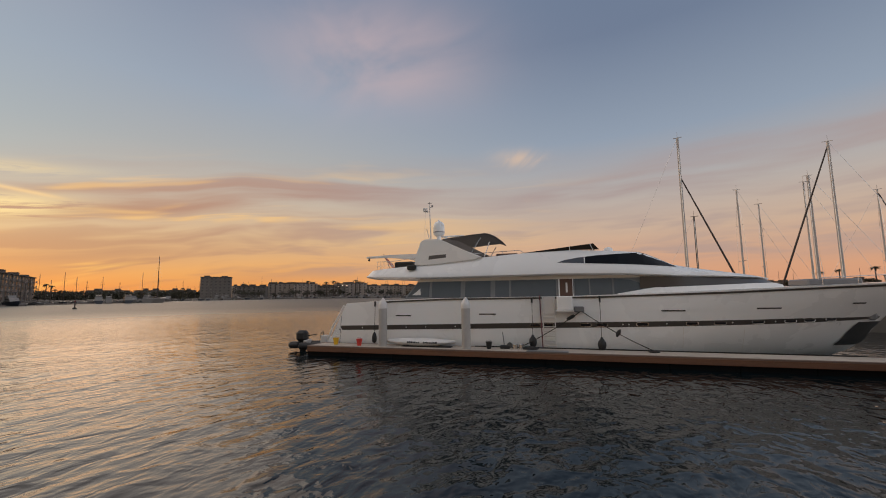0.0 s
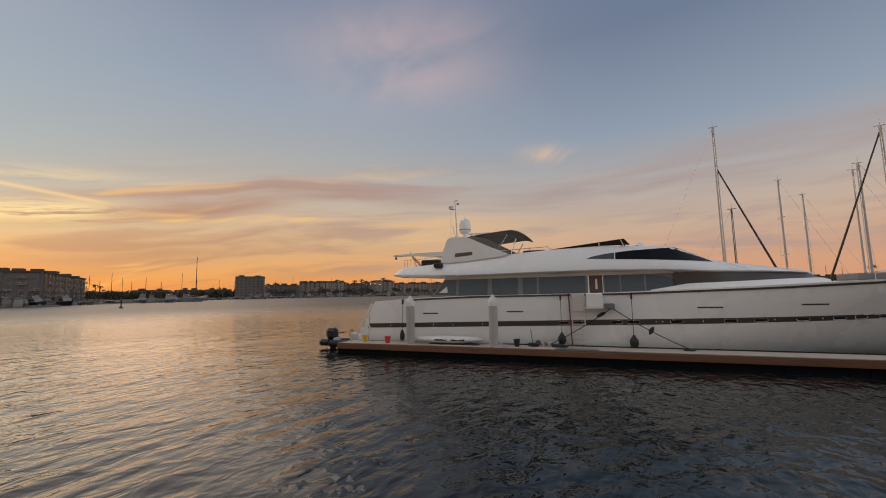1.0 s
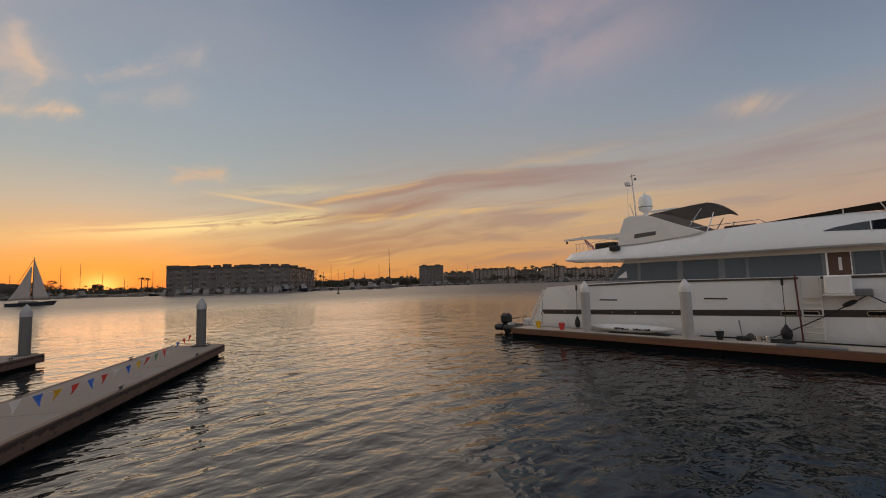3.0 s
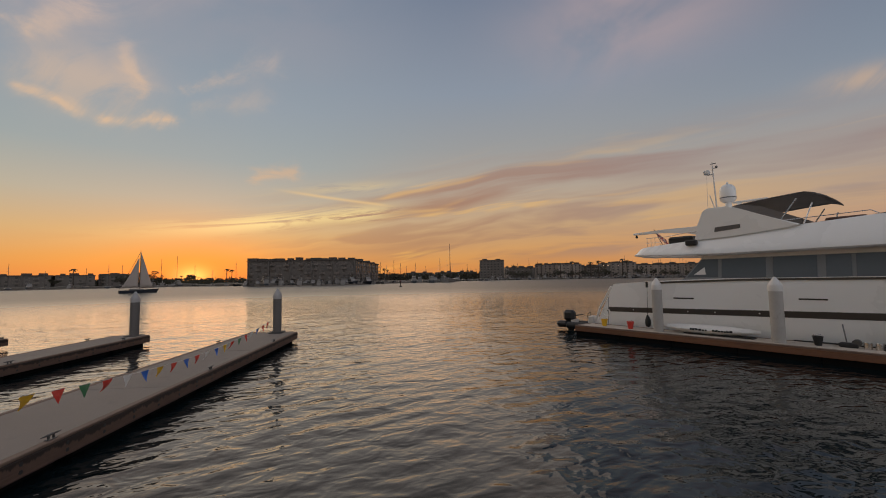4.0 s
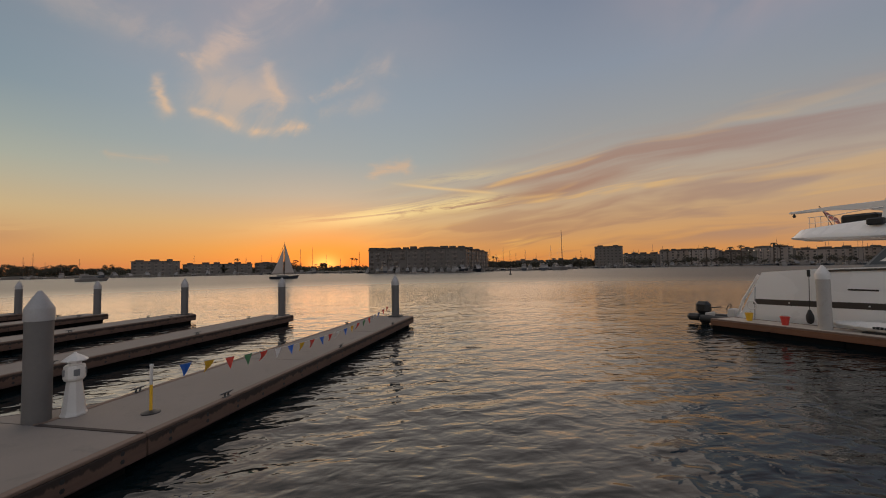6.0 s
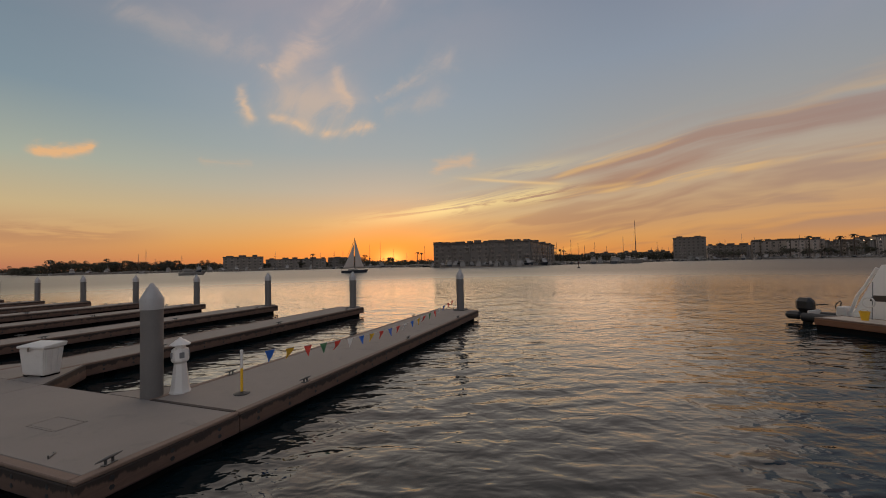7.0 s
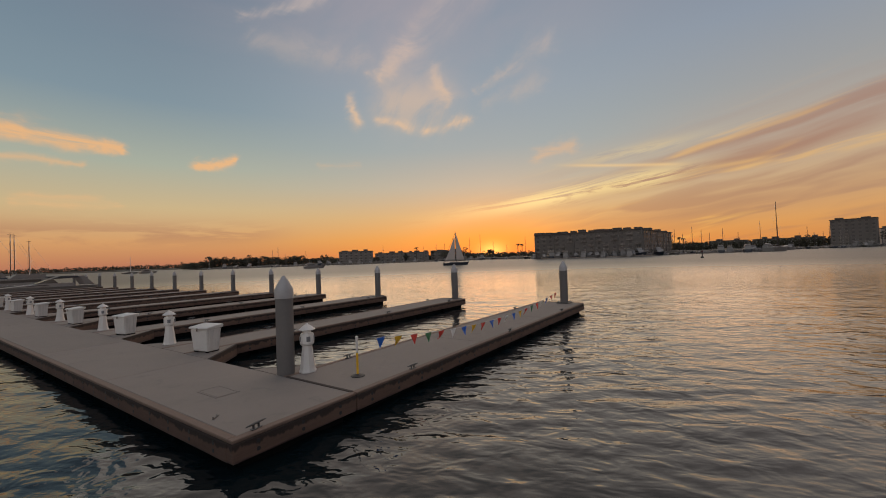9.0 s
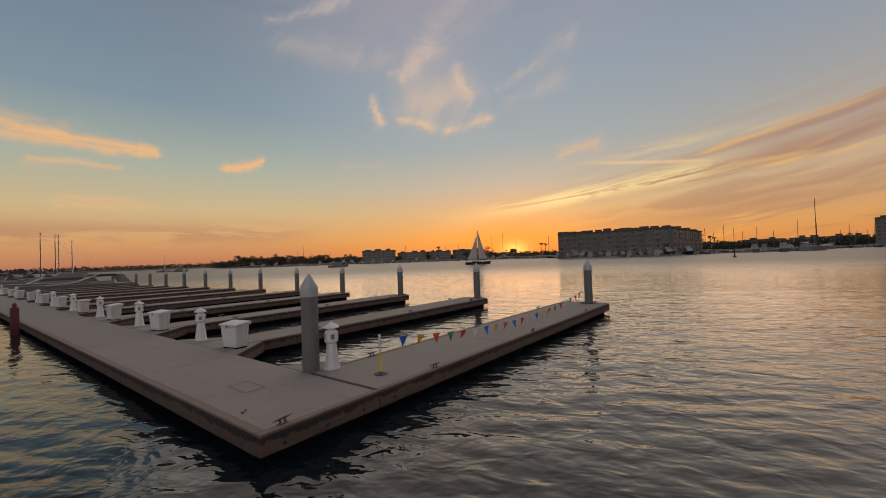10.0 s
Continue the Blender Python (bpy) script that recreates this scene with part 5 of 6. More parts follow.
def make_sailboat(m, length, mast, label, stay=True, hull_mat=None, spar=None, group="moored sailing boats", radius=0.085):
    b = thing("sailboat", m, label, "sailboat", group)
    spar = spar or ALLOY
    part("hull", boat_hull(length, length * 0.30, length * 0.10), hull_mat or BOATWHITE, b, smooth=True)
    f = length * 0.10
    part("cabin", plate([(-0.18 * length, f), (-0.16 * length, f + 0.55), (0.16 * length, f + 0.45), (0.24 * length, f)], -length * 0.08, length * 0.08, 0.05), BOATWHITE, b)
    part("cabin_window", plate([(-0.13 * length, f + 0.15), (-0.13 * length, f + 0.38), (0.13 * length, f + 0.32), (0.15 * length, f + 0.15)], -length * 0.08 - 0.02, length * 0.08 + 0.02), FARGLASS, b)
    mx = 0.06 * length
    part("mast", rod((mx, 0, f), (mx, 0, mast), radius, radius * 0.7), spar, b)
    part("boom", rod((mx, 0, f + 1.2), (mx - 0.42 * length, 0, f + 1.15), 0.07), spar, b)
    part("sail_cover", lathe([(0.05, 0), (0.17, 0.3), (0.13, 0.36 * length), (0.05, 0.4 * length)], 8, Matrix.Translation((mx - 0.02 * length, 0, f + 1.33)) @ pose(0, 0, 0, 0, -90, 0)), BOATDARK, b)
    for z in (0.45, 0.72):
        part("spreader", rod((mx, -0.9, mast * z), (mx, 0.9, mast * z), 0.03), spar, b)
    wires = bmesh.new()
    for sy in (-1, 1):
        add_rod(wires, (mx, sy * length * 0.14, f), (mx, sy * 0.9, mast * 0.72), 0.012, None, 4)
        add_rod(wires, (mx, sy * 0.9, mast * 0.72), (mx, 0, mast * 0.97), 0.012, None, 4)
    add_rod(wires, (-0.49 * length, 0, f), (mx, 0, mast), 0.012, None, 4)
    part("rigging", wires, STEEL, b)
    part("masthead", add_rod(rod((mx - 0.3, 0, mast), (mx + 0.35, 0, mast + 0.02), 0.025), (mx, 0, mast), (mx, 0, mast + 0.5), 0.012), spar, b)
    if stay:
        part("furled_jib", rod((0.42 * length, 0, f * 1.3), (mx + 0.05, 0, mast * (0.78 if stay == "low" else 0.97)), 0.085, 0.05), DARKMAST, b, "dark furled headsail")
    return b


def make_cruiser(m, length, label, dark=False, group="moored motor boats", bimini=True, low=False):
    b = thing("motor_boat", m, label, "motor boat", group)
    beam, f = length * 0.30, length * 0.115
    part("hull", boat_hull(length, beam, f, 0.5), BOATDARK if dark else BOATWHITE, b, smooth=True)
    if low:
        cab = part("coachroof", plate([(-0.30 * length, f * 0.95), (-0.28 * length, f + 0.065 * length), (0.0, f + 0.07 * length), (0.28 * length, f + 0.025 * length), (0.36 * length, f * 1.12)], -beam * 0.34, beam * 0.34, 0.05), BOATWHITE, b, "sleek low white coachroof")
        part("side_window", plate([(-0.06 * length, f + 0.03 * length), (-0.04 * length, f + 0.05 * length), (0.08 * length, f + 0.045 * length), (0.15 * length, f + 0.028 * length)], -beam * 0.34 - 0.03, beam * 0.34 + 0.03), FARGLASS, cab)
        part("windscreen", plate([(-0.14 * length, f + 0.066 * length), (-0.10 * length, f + 0.145 * length), (-0.07 * length, f + 0.145 * length), (0.06 * length, f + 0.066 * length)], -beam * 0.30, beam * 0.30, 0.03), FARGLASS, b, "dark raked windscreen")
        part("soft_top", plate([(-0.36 * length, f + 0.165 * length), (-0.34 * length, f + 0.20 * length), (-0.16 * length, f + 0.205 * length), (-0.07 * length, f + 0.148 * length), (-0.12 * length, f + 0.150 * length)], -beam * 0.31, beam * 0.31, 0.04), BOATDARK, b, "dark soft top")
        for sy in (-1, 1):
            part("arch_side", plate([(-0.47 * length, f + 0.01 * length), (-0.37 * length, f + 0.195 * length), (-0.32 * length, f + 0.195 * length), (-0.38 * length, f + 0.01 * length)], sy * beam * 0.40 - 0.08, sy * beam * 0.40 + 0.08, 0.03), BOATWHITE, b)
        part("arch_beam", box((-0.37 * length, -beam * 0.40, f + 0.18 * length), (-0.32 * length, beam * 0.40, f + 0.20 * length), 0.03), BOATWHITE, b)
        part("bow_rail", tube([Vector((0.05 * length, -beam * 0.45, f + 0.6)), Vector((0.35 * length, -beam * 0.3, f * 1.2 + 0.6)), Vector((0.56 * length, 0, f * 1.3 + 0.6)), Vector((0.35 * length, beam * 0.3, f * 1.2 + 0.6)), Vector((0.05 * length, beam * 0.45, f + 0.6))], 0.025), STEEL, b)
        return b
    cab = part("cabin", plate([(-0.36 * length, f * 0.95), (-0.34 * length, f + 0.13 * length), (0.06 * length, f + 0.13 * length), (0.20 * length, f + 0.02 * length), (0.26 * length, f * 1.05)], -beam * 0.36, beam * 0.36, 0.05), BOATWHITE, b)
    part("cabin_window", plate([(-0.28 * length, f + 0.055 * length), (-0.28 * length, f + 0.105 * length), (0.06 * length, f + 0.105 * length), (0.125 * length, f + 0.055 * length)], -beam * 0.36 - 0.03, beam * 0.36 + 0.03), FARGLASS, cab)
    part("flybridge", plate([(-0.32 * length, f + 0.135 * length), (-0.33 * length, f + 0.19 * length), (-0.08 * length, f + 0.21 * length), (-0.03 * length, f + 0.135 * length)], -beam * 0.30, beam * 0.30, 0.05), BOATWHITE, b)
    if bimini:
        top = part("canopy", box((-0.34 * length, -beam * 0.3, f + 0.285 * length), (-0.08 * length, beam * 0.3, f + 0.30 * length), 0.03), BOATDARK, b, "dark canopy")
        for x in (-0.31, -0.1):
            for sy in (-0.28, 0.28):
                part("canopy_post", rod((x * length, sy * beam, f + 0.18 * length), (x * length, sy * beam, f + 0.29 * length), 0.03), STEEL, top)
    part("aerial", rod((-0.2 * length, 0.1, f + 0.2 * length), (-0.22 * length, 0.1, f + 0.48 * length), 0.03, 0.015), CAP, b)
    part("bow_rail", tube([Vector((0.12 * length, -beam * 0.42, f + 0.75)), Vector((0.4 * length, -beam * 0.22, f * 1.25 + 0.75)), Vector((0.55 * length, 0, f * 1.3 + 0.75)), Vector((0.4 * length, beam * 0.22, f * 1.25 + 0.75)), Vector((0.12 * length, beam * 0.42, f + 0.75))], 0.025), STEEL, b)
    return b


def at(az, r, z=0.0, turn=0.0):
    p = polar(az, r, z)
    return pose(p.x, p.y, p.z, 0, 0, az + turn)


# sailing boats in the berths behind the yacht
make_sailboat(at(-30.2, 38, 0, 0), 11.5, 15.8, "white sloop with a tall alloy mast and dark furled headsail", "low", radius=0.13)
make_sailboat(at(-31.7, 44, 0, 0), 8.0, 10.0, "small sloop with a dark mast", False, spar=DARKMAST, radius=0.10)
make_sailboat(at(-37.4, 52, 0, 200), 11.0, 13.6, "white sloop with a pale alloy mast", False, radius=0.11)
make_sailboat(at(-39.2, 55, 0, 170), 10.0, 12.4, "white sloop with a slim pale mast", False, radius=0.10)
make_sailboat(at(-43.8, 46, 0, 178), 11.5, 12.8, "white sloop with a thick pale mast", False, radius=0.14)
make_sailboat(at(-45.7, 44, 0, 180), 12.0, 14.9, "white sloop with a tall pale mast and dark furled headsail", True, radius=0.13)
make_sailboat(at(-43.2, 56, 0, 185), 11.0, 14.3, "white sloop with a slim mast behind the other boats", False, radius=0.10)
make_sailboat(at(-47.2, 60, 0, 10), 10.5, 13.2, "blue-hulled sloop with an alloy mast", True, hull_mat=BOATDARK, radius=0.09)
make_cruiser(at(-45.5, 62, 0, 20), 12.0, "white motor boat moored beyond the yacht's bow", bimini=False)

# boats in the far berths of the dock
cruiser = make_cruiser(DOCK @ pose(12.2, 78.35, 0, 0, 0, 180), 12.8, "long low white motor cruiser with a dark soft top", low=True)
cruiser.scale = (1, 1, 0.6)
big_cruiser = make_cruiser(DOCK @ pose(10.4, 91.6, 0, 0, 0, 180), 14.5, "white flybridge motor yacht in its berth", bimini=False)
big_cruiser.scale = (1, 1, 0.62)
for a, r, h, l in ((122.5, 104, 10.2, 9.5), (121.45, 108, 10.2, 9.0), (121.2, 112, 10.4, 9.0), (120.2, 108, 9.0, 8.5)):
    make_sailboat(at(a, r, 0, 190), l, h, "white sloop lying in its berth", False, radius=0.075, spar=DARKMAST)
for k in range(5):
    make_cruiser(DOCK @ pose(8.0 + 2 * (k % 3), 112 + 7.0 * k, 0, 0, 0, 180 * (k % 2)), 9.5 + 0.8 * k, "white motor boat in a far berth", bimini=False, low=True)

# the yacht under sail, and a small one far off
sail = thing("sailing_yacht", at(73.1, 166, 0, 8), "sailing yacht with two pale sails set on the open channel", "sailboat")
part("hull", boat_hull(9.8, 2.9, 0.95), BOATDARK, sail, smooth=True)
part("cabin", plate([(-2.4, 0.95), (-2.2, 1.5), (1.2, 1.4), (2.0, 0.95)], -0.8, 0.8, 0.05), BOATWHITE, sail)
part("mast", rod((0.5, 0, 0.9), (0.5, 0, 14.0), 0.09, 0.06), DARKMAST, sail)
main = [[Vector((0.42 + 0.0 * t, 0, 1.9 + 11.6 * t)).lerp(Vector((4.1 - 3.5 * t, 0.5 * (1 - t), 1.8 + 11.6 * t)), s) + Vector((0, 0.35 * math.sin(math.pi * s) * (1 - t), 0)) for s in (0, 0.25, 0.5, 0.75, 1.0)] for t in [k / 12 for k in range(13)]]
part("mainsail", grid(main), SAIL, sail, "pale triangular mainsail", smooth=True).modifiers.new("thick", "SOLIDIFY").thickness = 0.02
jib = [[Vector((0.2 - 0.2 * (1 - t), 0, 2.0 + 9.5 * t)).lerp(Vector((-4.6 + 4.6 * t ** 0.8, 0, 1.6 + 9.9 * t)), s) + Vector((0, 0.4 * math.sin(math.pi * s) * (1 - t), 0)) for s in (0, 0.25, 0.5, 0.75, 1.0)] for t in [k / 12 * 0.98 for k in range(13)]]
part("headsail", grid(jib), SAIL, sail, "pale overlapping headsail", smooth=True).modifiers.new("thick", "SOLIDIFY").thickness = 0.02
part("boom", rod((0.5, 0, 1.75), (4.3, 0.5, 1.7), 0.07), DARKMAST, sail)
part("forestay", rod((-4.8, 0, 1.2), (0.4, 0, 13.2), 0.05), DARKMAST, sail)
make_sailboat(at(112.6, 345, 0, 30), 9.0, 11.5, "small sloop anchored far out near the breakwater", False, group="far boats", radius=0.14)
make_cruiser(at(111.0, 330, 0, 20), 9.0, "low motor boat far out on the channel", group="far boats", bimini=False)
make_cruiser(at(92.6, 230, 0, 5), 10.0, "low white motor boat crossing the channel", group="far boats", bimini=False)

buoy = thing("channel_marker", at(42.1, 160), "slim channel marker standing in the water", "buoy")
part("float_body", lathe([(0.5, -0.4), (0.55, 0.2), (0.3, 0.5)], 12), RUBBER, buoy, smooth=True)
part("post", rod((0, 0, 0.4), (0, 0, 2.3), 0.16), DARKMAST, buoy)
part("topmark", box((-0.22, -0.22, 2.0), (0.22, 0.22, 2.45), 0.05), MAROON, buoy)

# boats along the far shore: a few kinds built once, then copied
rng = random.Random(11)
kinds = [make_cruiser(at(50.0, 262, 0, 90), 13.0, "white motor boat moored along the far shore", group="far shore boats"),
         make_cruiser(at(53.0, 262, 0, 80), 10.5, "white motor boat moored along the far shore", group="far shore boats", bimini=False),
         make_cruiser(at(37.8, 296, 0, 95), 15.0, "dark-hulled motor yacht moored along the far shore", True, group="far shore boats"),
         make_sailboat(at(40.0, 300, 0, 90), 11.0, 15.0, "sailing boat with a bare mast along the far shore", False, group="far shore boats", spar=DARKMAST, radius=0.14),
         make_sailboat(at(30.0, 405, 0, 90), 12.0, 17.0, "sailing boat with a bare mast along the far shore", False, hull_mat=BOATDARK, group="far shore boats", spar=DARKMAST, radius=0.14),
         make_sailboat(at(23.0, 410, 0, 90), 9.0, 12.5, "sailing boat with a bare mast along the far shore", False, group="far shore boats", spar=DARKMAST, radius=0.14)]
az = 3.0
while az < 104:
    near_step = 0.62 if az < 34 else 1.05 if az < 63 else 1.5
    az += near_step * rng.uniform(0.7, 1.3)
    if 46 < az < 61:
        pick = rng.choice(kinds[:3] + kinds[:2])
    elif az < 34:
        pick = rng.choice(kinds[:2] + kinds[3:] + kinds[3:])
    else:
        pick = rng.choice(kinds)
    copy_thing(pick, at(az, shore_at(az) - rng.uniform(8, 22), 0, 90 + rng.uniform(-25, 25) + rng.choice((0, 180))))
for a in (-52, -50.5, -49, -46, -44.2, -41.0, -39.8):
    copy_thing(rng.choice(kinds), at(a, 395, 0, rng.uniform(0, 360)))
for k in range(22):
    a = 1.0 + 1.2 * k + rng.uniform(-0.5, 0.5)
    ob = copy_thing(rng.choice(kinds[3:]), at(a, 424 + rng.uniform(-6, 3), 0, rng.uniform(0, 360)))
    ob.scale = (0.9, 0.9, rng.uniform(0.95, 1.35))
make_sailboat(at(35.2, 300, 0, 70), 24.0, 28.5, "large sloop with a very tall mast along the far shore", False, spar=DARKMAST, group="far shore boats", radius=0.22)
make_sailboat(at(36.6, 305, 0, 70), 14.0, 18.0, "sailing boat with a tall mast along the far shore", False, spar=DARKMAST, group="far shore boats", radius=0.15)
make_sailboat(at(69.5, 380, 0, 70), 18.0, 24.0, "large sloop with a tall mast along the far shore", False, spar=DARKMAST, group="far shore boats", radius=0.16)
make_sailboat(at(71.0, 380, 0, 70), 14.0, 22.0, "sailing boat with a tall mast along the far shore", False, spar=DARKMAST, group="far shore boats", radius=0.15)
make_sailboat(at(97.0, 430, 0, 70), 15.0, 20.0, "sailing boat with a tall mast along the far shore", False, spar=DARKMAST, group="far shore boats", radius=0.15)


# ---- buildings across the water ----
def mesh_of(name, bm, mat):
    bmesh.ops.recalc_face_normals(bm, faces=bm.faces)
    me = bpy.data.meshes.new(name)
    bm.to_mesh(me)
    bm.free()
    me.materials.append(mat)
    return me


PANE = mesh_of("window", plate([(-0.8, 0.0), (0.8, 0.0), (0.8, 1.5), (-0.8, 1.5)], -0.03, 0.12), FARGLASS)
bmw = bmesh.new()
add_box(bmw, (-0.95, -0.09, -0.14), (0.95, 0.05, 0.0))
SILL = mesh_of("window_sill", bmw, PALE_STUCCO)
bmb = bmesh.new()
add_box(bmb, (-1.8, -1.3, -0.12), (1.8, 0.0, 0.05))
for k in range(10):
    add_box(bmb, (-1.78 + 0.39 * k, -1.28, 0.05), (-1.70 + 0.39 * k, -1.22, 1.0))
add_box(bmb, (-1.8, -1.3, 1.0), (1.8, -1.2, 1.08))
BALCONY = mesh_of("balcony", bmb, PALE_STUCCO)


def building(name, left, right, depth, floors, label, wall=None, storey=3.1, bay=5.2, base=1.4, balconies=True, roof_bits=6, seed=0):
    """An apartment house whose front runs between two places of the plan."""
    rng = random.Random(seed)
    left, right = Vector((left.x, left.y, 0)), Vector((right.x, right.y, 0))
    d = right - left
    width, turn = d.length, math.degrees(math.atan2(d.y, d.x))
    h = thing(name, pose(left.x, left.y, base, 0, 0, turn), label, "building", "buildings across the water")
    wall = wall or STUCCO
    height = floors * storey
    n = max(2, int(width / bay))
    step = width / n
    bm = bmesh.new()
    add_box(bm, (0, 0, -1.5), (width, depth, height))
    for k in range(n + 1):
        if k % 3 == 0:
            x = min(max(k * step, 0.4), width - 0.4)
            add_box(bm, (x - 0.4, -0.5, -1.5), (x + 0.4, 0.02, height - 0.3 + 0.6 * (k % 2)))
    part("wall", bm, wall, h)
    part("roof", add_box(box((-0.4, -0.7, height), (width + 0.4, depth + 0.4, height + 0.5)), (0.5, 0.3, height + 0.5), (width - 0.5, depth - 0.5, height + 0.7)), ROOFING, h)
    for k in range(roof_bits):
        x = (k + rng.uniform(0.3, 0.7)) * width / roof_bits
        w = rng.uniform(1.5, 3.4)
        part("roof_housing", box((x - w, 1.5, height + 0.7), (x + w, 5.5, height + rng.uniform(1.6, 2.5))), ROOFING, h)
    for f in range(floors):
        for k in range(n):
            x = (k + 0.5) * step
            if rng.random() < 0.06:
                continue
            w = shared("window", PANE, h, Matrix.Translation((x, -0.02, f * storey + 0.8)))
            shared("window_sill", SILL, w, Matrix.Identity(4))
            if balconies and f and (k + f // 3) % 2 == 0:
                shared("balcony", BALCONY, h, Matrix.Translation((x, 0, f * storey + 0.05)))
    return h


building("apartment_building", polar(61.9, 296), polar(48.4, 272), 24, 5, "large five-storey grey apartment block at the water", storey=2.95, bay=4.6, roof_bits=12, seed=1)
building("apartment_building", polar(48.33, 273), polar(45.2, 360), 20, 5, "side wing of the grey apartment block", storey=2.9, bay=6.0, roof_bits=4, seed=2)
building("tower_block", polar(30.9, 468), polar(27.6, 466), 18, 7, "plain grey eight-storey tower block", storey=3.0, bay=3.4, balconies=False, roof_bits=2, seed=3)
right_row = [(26.9, 23.6, 4), (23.3, 20.4, 5), (20.2, 17.2, 5), (17.0, 14.0, 4), (13.6, 10.6, 5), (10.2, 6.0, 4), (5.4, 0.5, 4)]
for k, (a, b, f) in enumerate(right_row):
    building("apartment_house", polar(a, 480 + 12 * (k % 2)), polar(b, 476 + 10 * (k % 3)), 16, f, "pale waterfront apartment house with balconies" if k % 2 else "grey waterfront apartment house with balconies", STUCCO if k in (0, 3) else PALE_STUCCO, 3.0, 4.4, roof_bits=3, seed=20 + k)
back_row = [(27.4, 24.6, 5), (24.4, 22.0, 4), (21.8, 18.8, 6), (18.2, 15.6, 5), (15.0, 12.4, 6), (12.0, 9.0, 5), (8.6, 4.0, 5)]
for k, (a, b, f) in enumerate(back_row):
    building("apartment_house", polar(a, 540 + 9 * (k % 3)), polar(b, 545 + 6 * (k % 2)), 16, f, "hazy apartment house behind the waterfront", STUCCO if k % 2 else PALE_STUCCO, 2.75, 6.5, balconies=False, roof_bits=3, seed=90 + k)
left_row = [(89.2, 84.6, 4), (84.3, 80.2, 3), (79.9, 76.8, 3), (76.5, 74.2, 3)]
for k, (a, b, f) in enumerate(left_row):
    building("apartment_house", polar(a, 440 + 8 * (k % 2)), polar(b, 440), 14, f, "low dark flat-roofed apartment house on the shore", STUCCO, 2.9, 5.0, roof_bits=3, seed=40 + k)
mid_row = [(44.6, 41.6, 2), (41.2, 37.6, 3), (37.0, 34.4, 3), (34.0, 31.3, 3)]
for k, (a, b, f) in enumerate(mid_row):
    building("waterfront_house", polar(a, 500), polar(b, 505), 14, f, "low dark waterfront house behind moored boats", STUCCO, 2.8, 6.0, balconies=False, roof_bits=2, seed=60 + k)
for k, (a, b, f) in enumerate(((-38.0, -41.0, 3), (-42.0, -46.5, 3), (-47.5, -52.0, 4))):
    building("waterfront_house", polar(a, 470), polar(b, 470), 14, f, "waterfront house beyond the masts", PALE_STUCCO, 2.9, 5.0, roof_bits=2, seed=70 + k)


# ---- trees across the water ----
def leaf_ball(bm, centre, size, count, leaf, rng):
    for _ in range(count):
        d = Vector((rng.gauss(0, 1), rng.gauss(0, 1), rng.gauss(0, 1))).normalized() * rng.uniform(0.35, 1.0) ** 0.5
        c = centre + Vector((d.x * size[0], d.y * size[1], d.z * size[2]))
        t = Euler((rng.uniform(0, 6.3), rng.uniform(0, 6.3), rng.uniform(0, 6.3))).to_matrix()
        s = leaf * rng.uniform(0.6, 1.4)
        vs = [bm.verts.new(c + t @ Vector(q)) for q in ((-s, 0, 0), (0, -s * 0.5, 0.1 * s), (s, 0, 0), (0, s * 0.5, 0.1 * s))]
        bm.faces.new(vs)


def make_tree(m, height, spread, label, seed=0, leaves=700):
    rng = random.Random(seed)
    t = thing("tree", m, label, "tree", "shore trees")
    trunk = bmesh.new()
    add_rod(trunk, (0, 0, -1.0), (0.2, 0, height * 0.45), height * 0.035, height * 0.02)
    crown = bmesh.new()
    for k in range(8):
        a = 2 * math.pi * k / 8 + rng.uniform(-0.3, 0.3)
        end = Vector((math.cos(a) * spread * rng.uniform(0.3, 0.8), math.sin(a) * spread * rng.uniform(0.3, 0.8), height * rng.uniform(0.5, 0.9)))
        add_rod(trunk, (0.2, 0, height * rng.uniform(0.25, 0.42)), end, height * 0.014, height * 0.004, 5)
        s = spread * rng.uniform(0.3, 0.5)
        leaf_ball(crown, end, (s, s, s * 0.6), leaves // 8, 0.55, rng)
    part("trunk", trunk, BARK, t)
    part("crown", crown, LEAF, t, "dark uneven leafy crown")
    return t


def make_palm(m, height, seed=0):
    rng = random.Random(seed)
    t = thing("palm_tree", m, "tall slim palm with a ragged crown on the shore", "palm tree", "shore palms")
    part("trunk", rod((0, 0, -1), (0.3, 0, height), 0.32, 0.2), BARK, t)
    crown = bmesh.new()
    for k in range(26):
        a, droop = rng.uniform(0, 6.28), rng.uniform(-0.6, 0.9)
        last = None
        for i in range(6):
            s = i / 5
            r = 2.3 * s
            p = Vector((0.3 + math.cos(a) * r, math.sin(a) * r, height + 1.3 * droop * s - 1.2 * s * s))
            side = Vector((-math.sin(a), math.cos(a), 0)) * (0.42 * (1 - s) + 0.05) * (0.4 if i == 0 else 1)
            pair = (crown.verts.new(p - side), crown.verts.new(p + side))
            if last:
                crown.faces.new((last[0], last[1], pair[1], pair[0]))
            last = pair
    part("fronds", crown, LEAF, t)
    return t


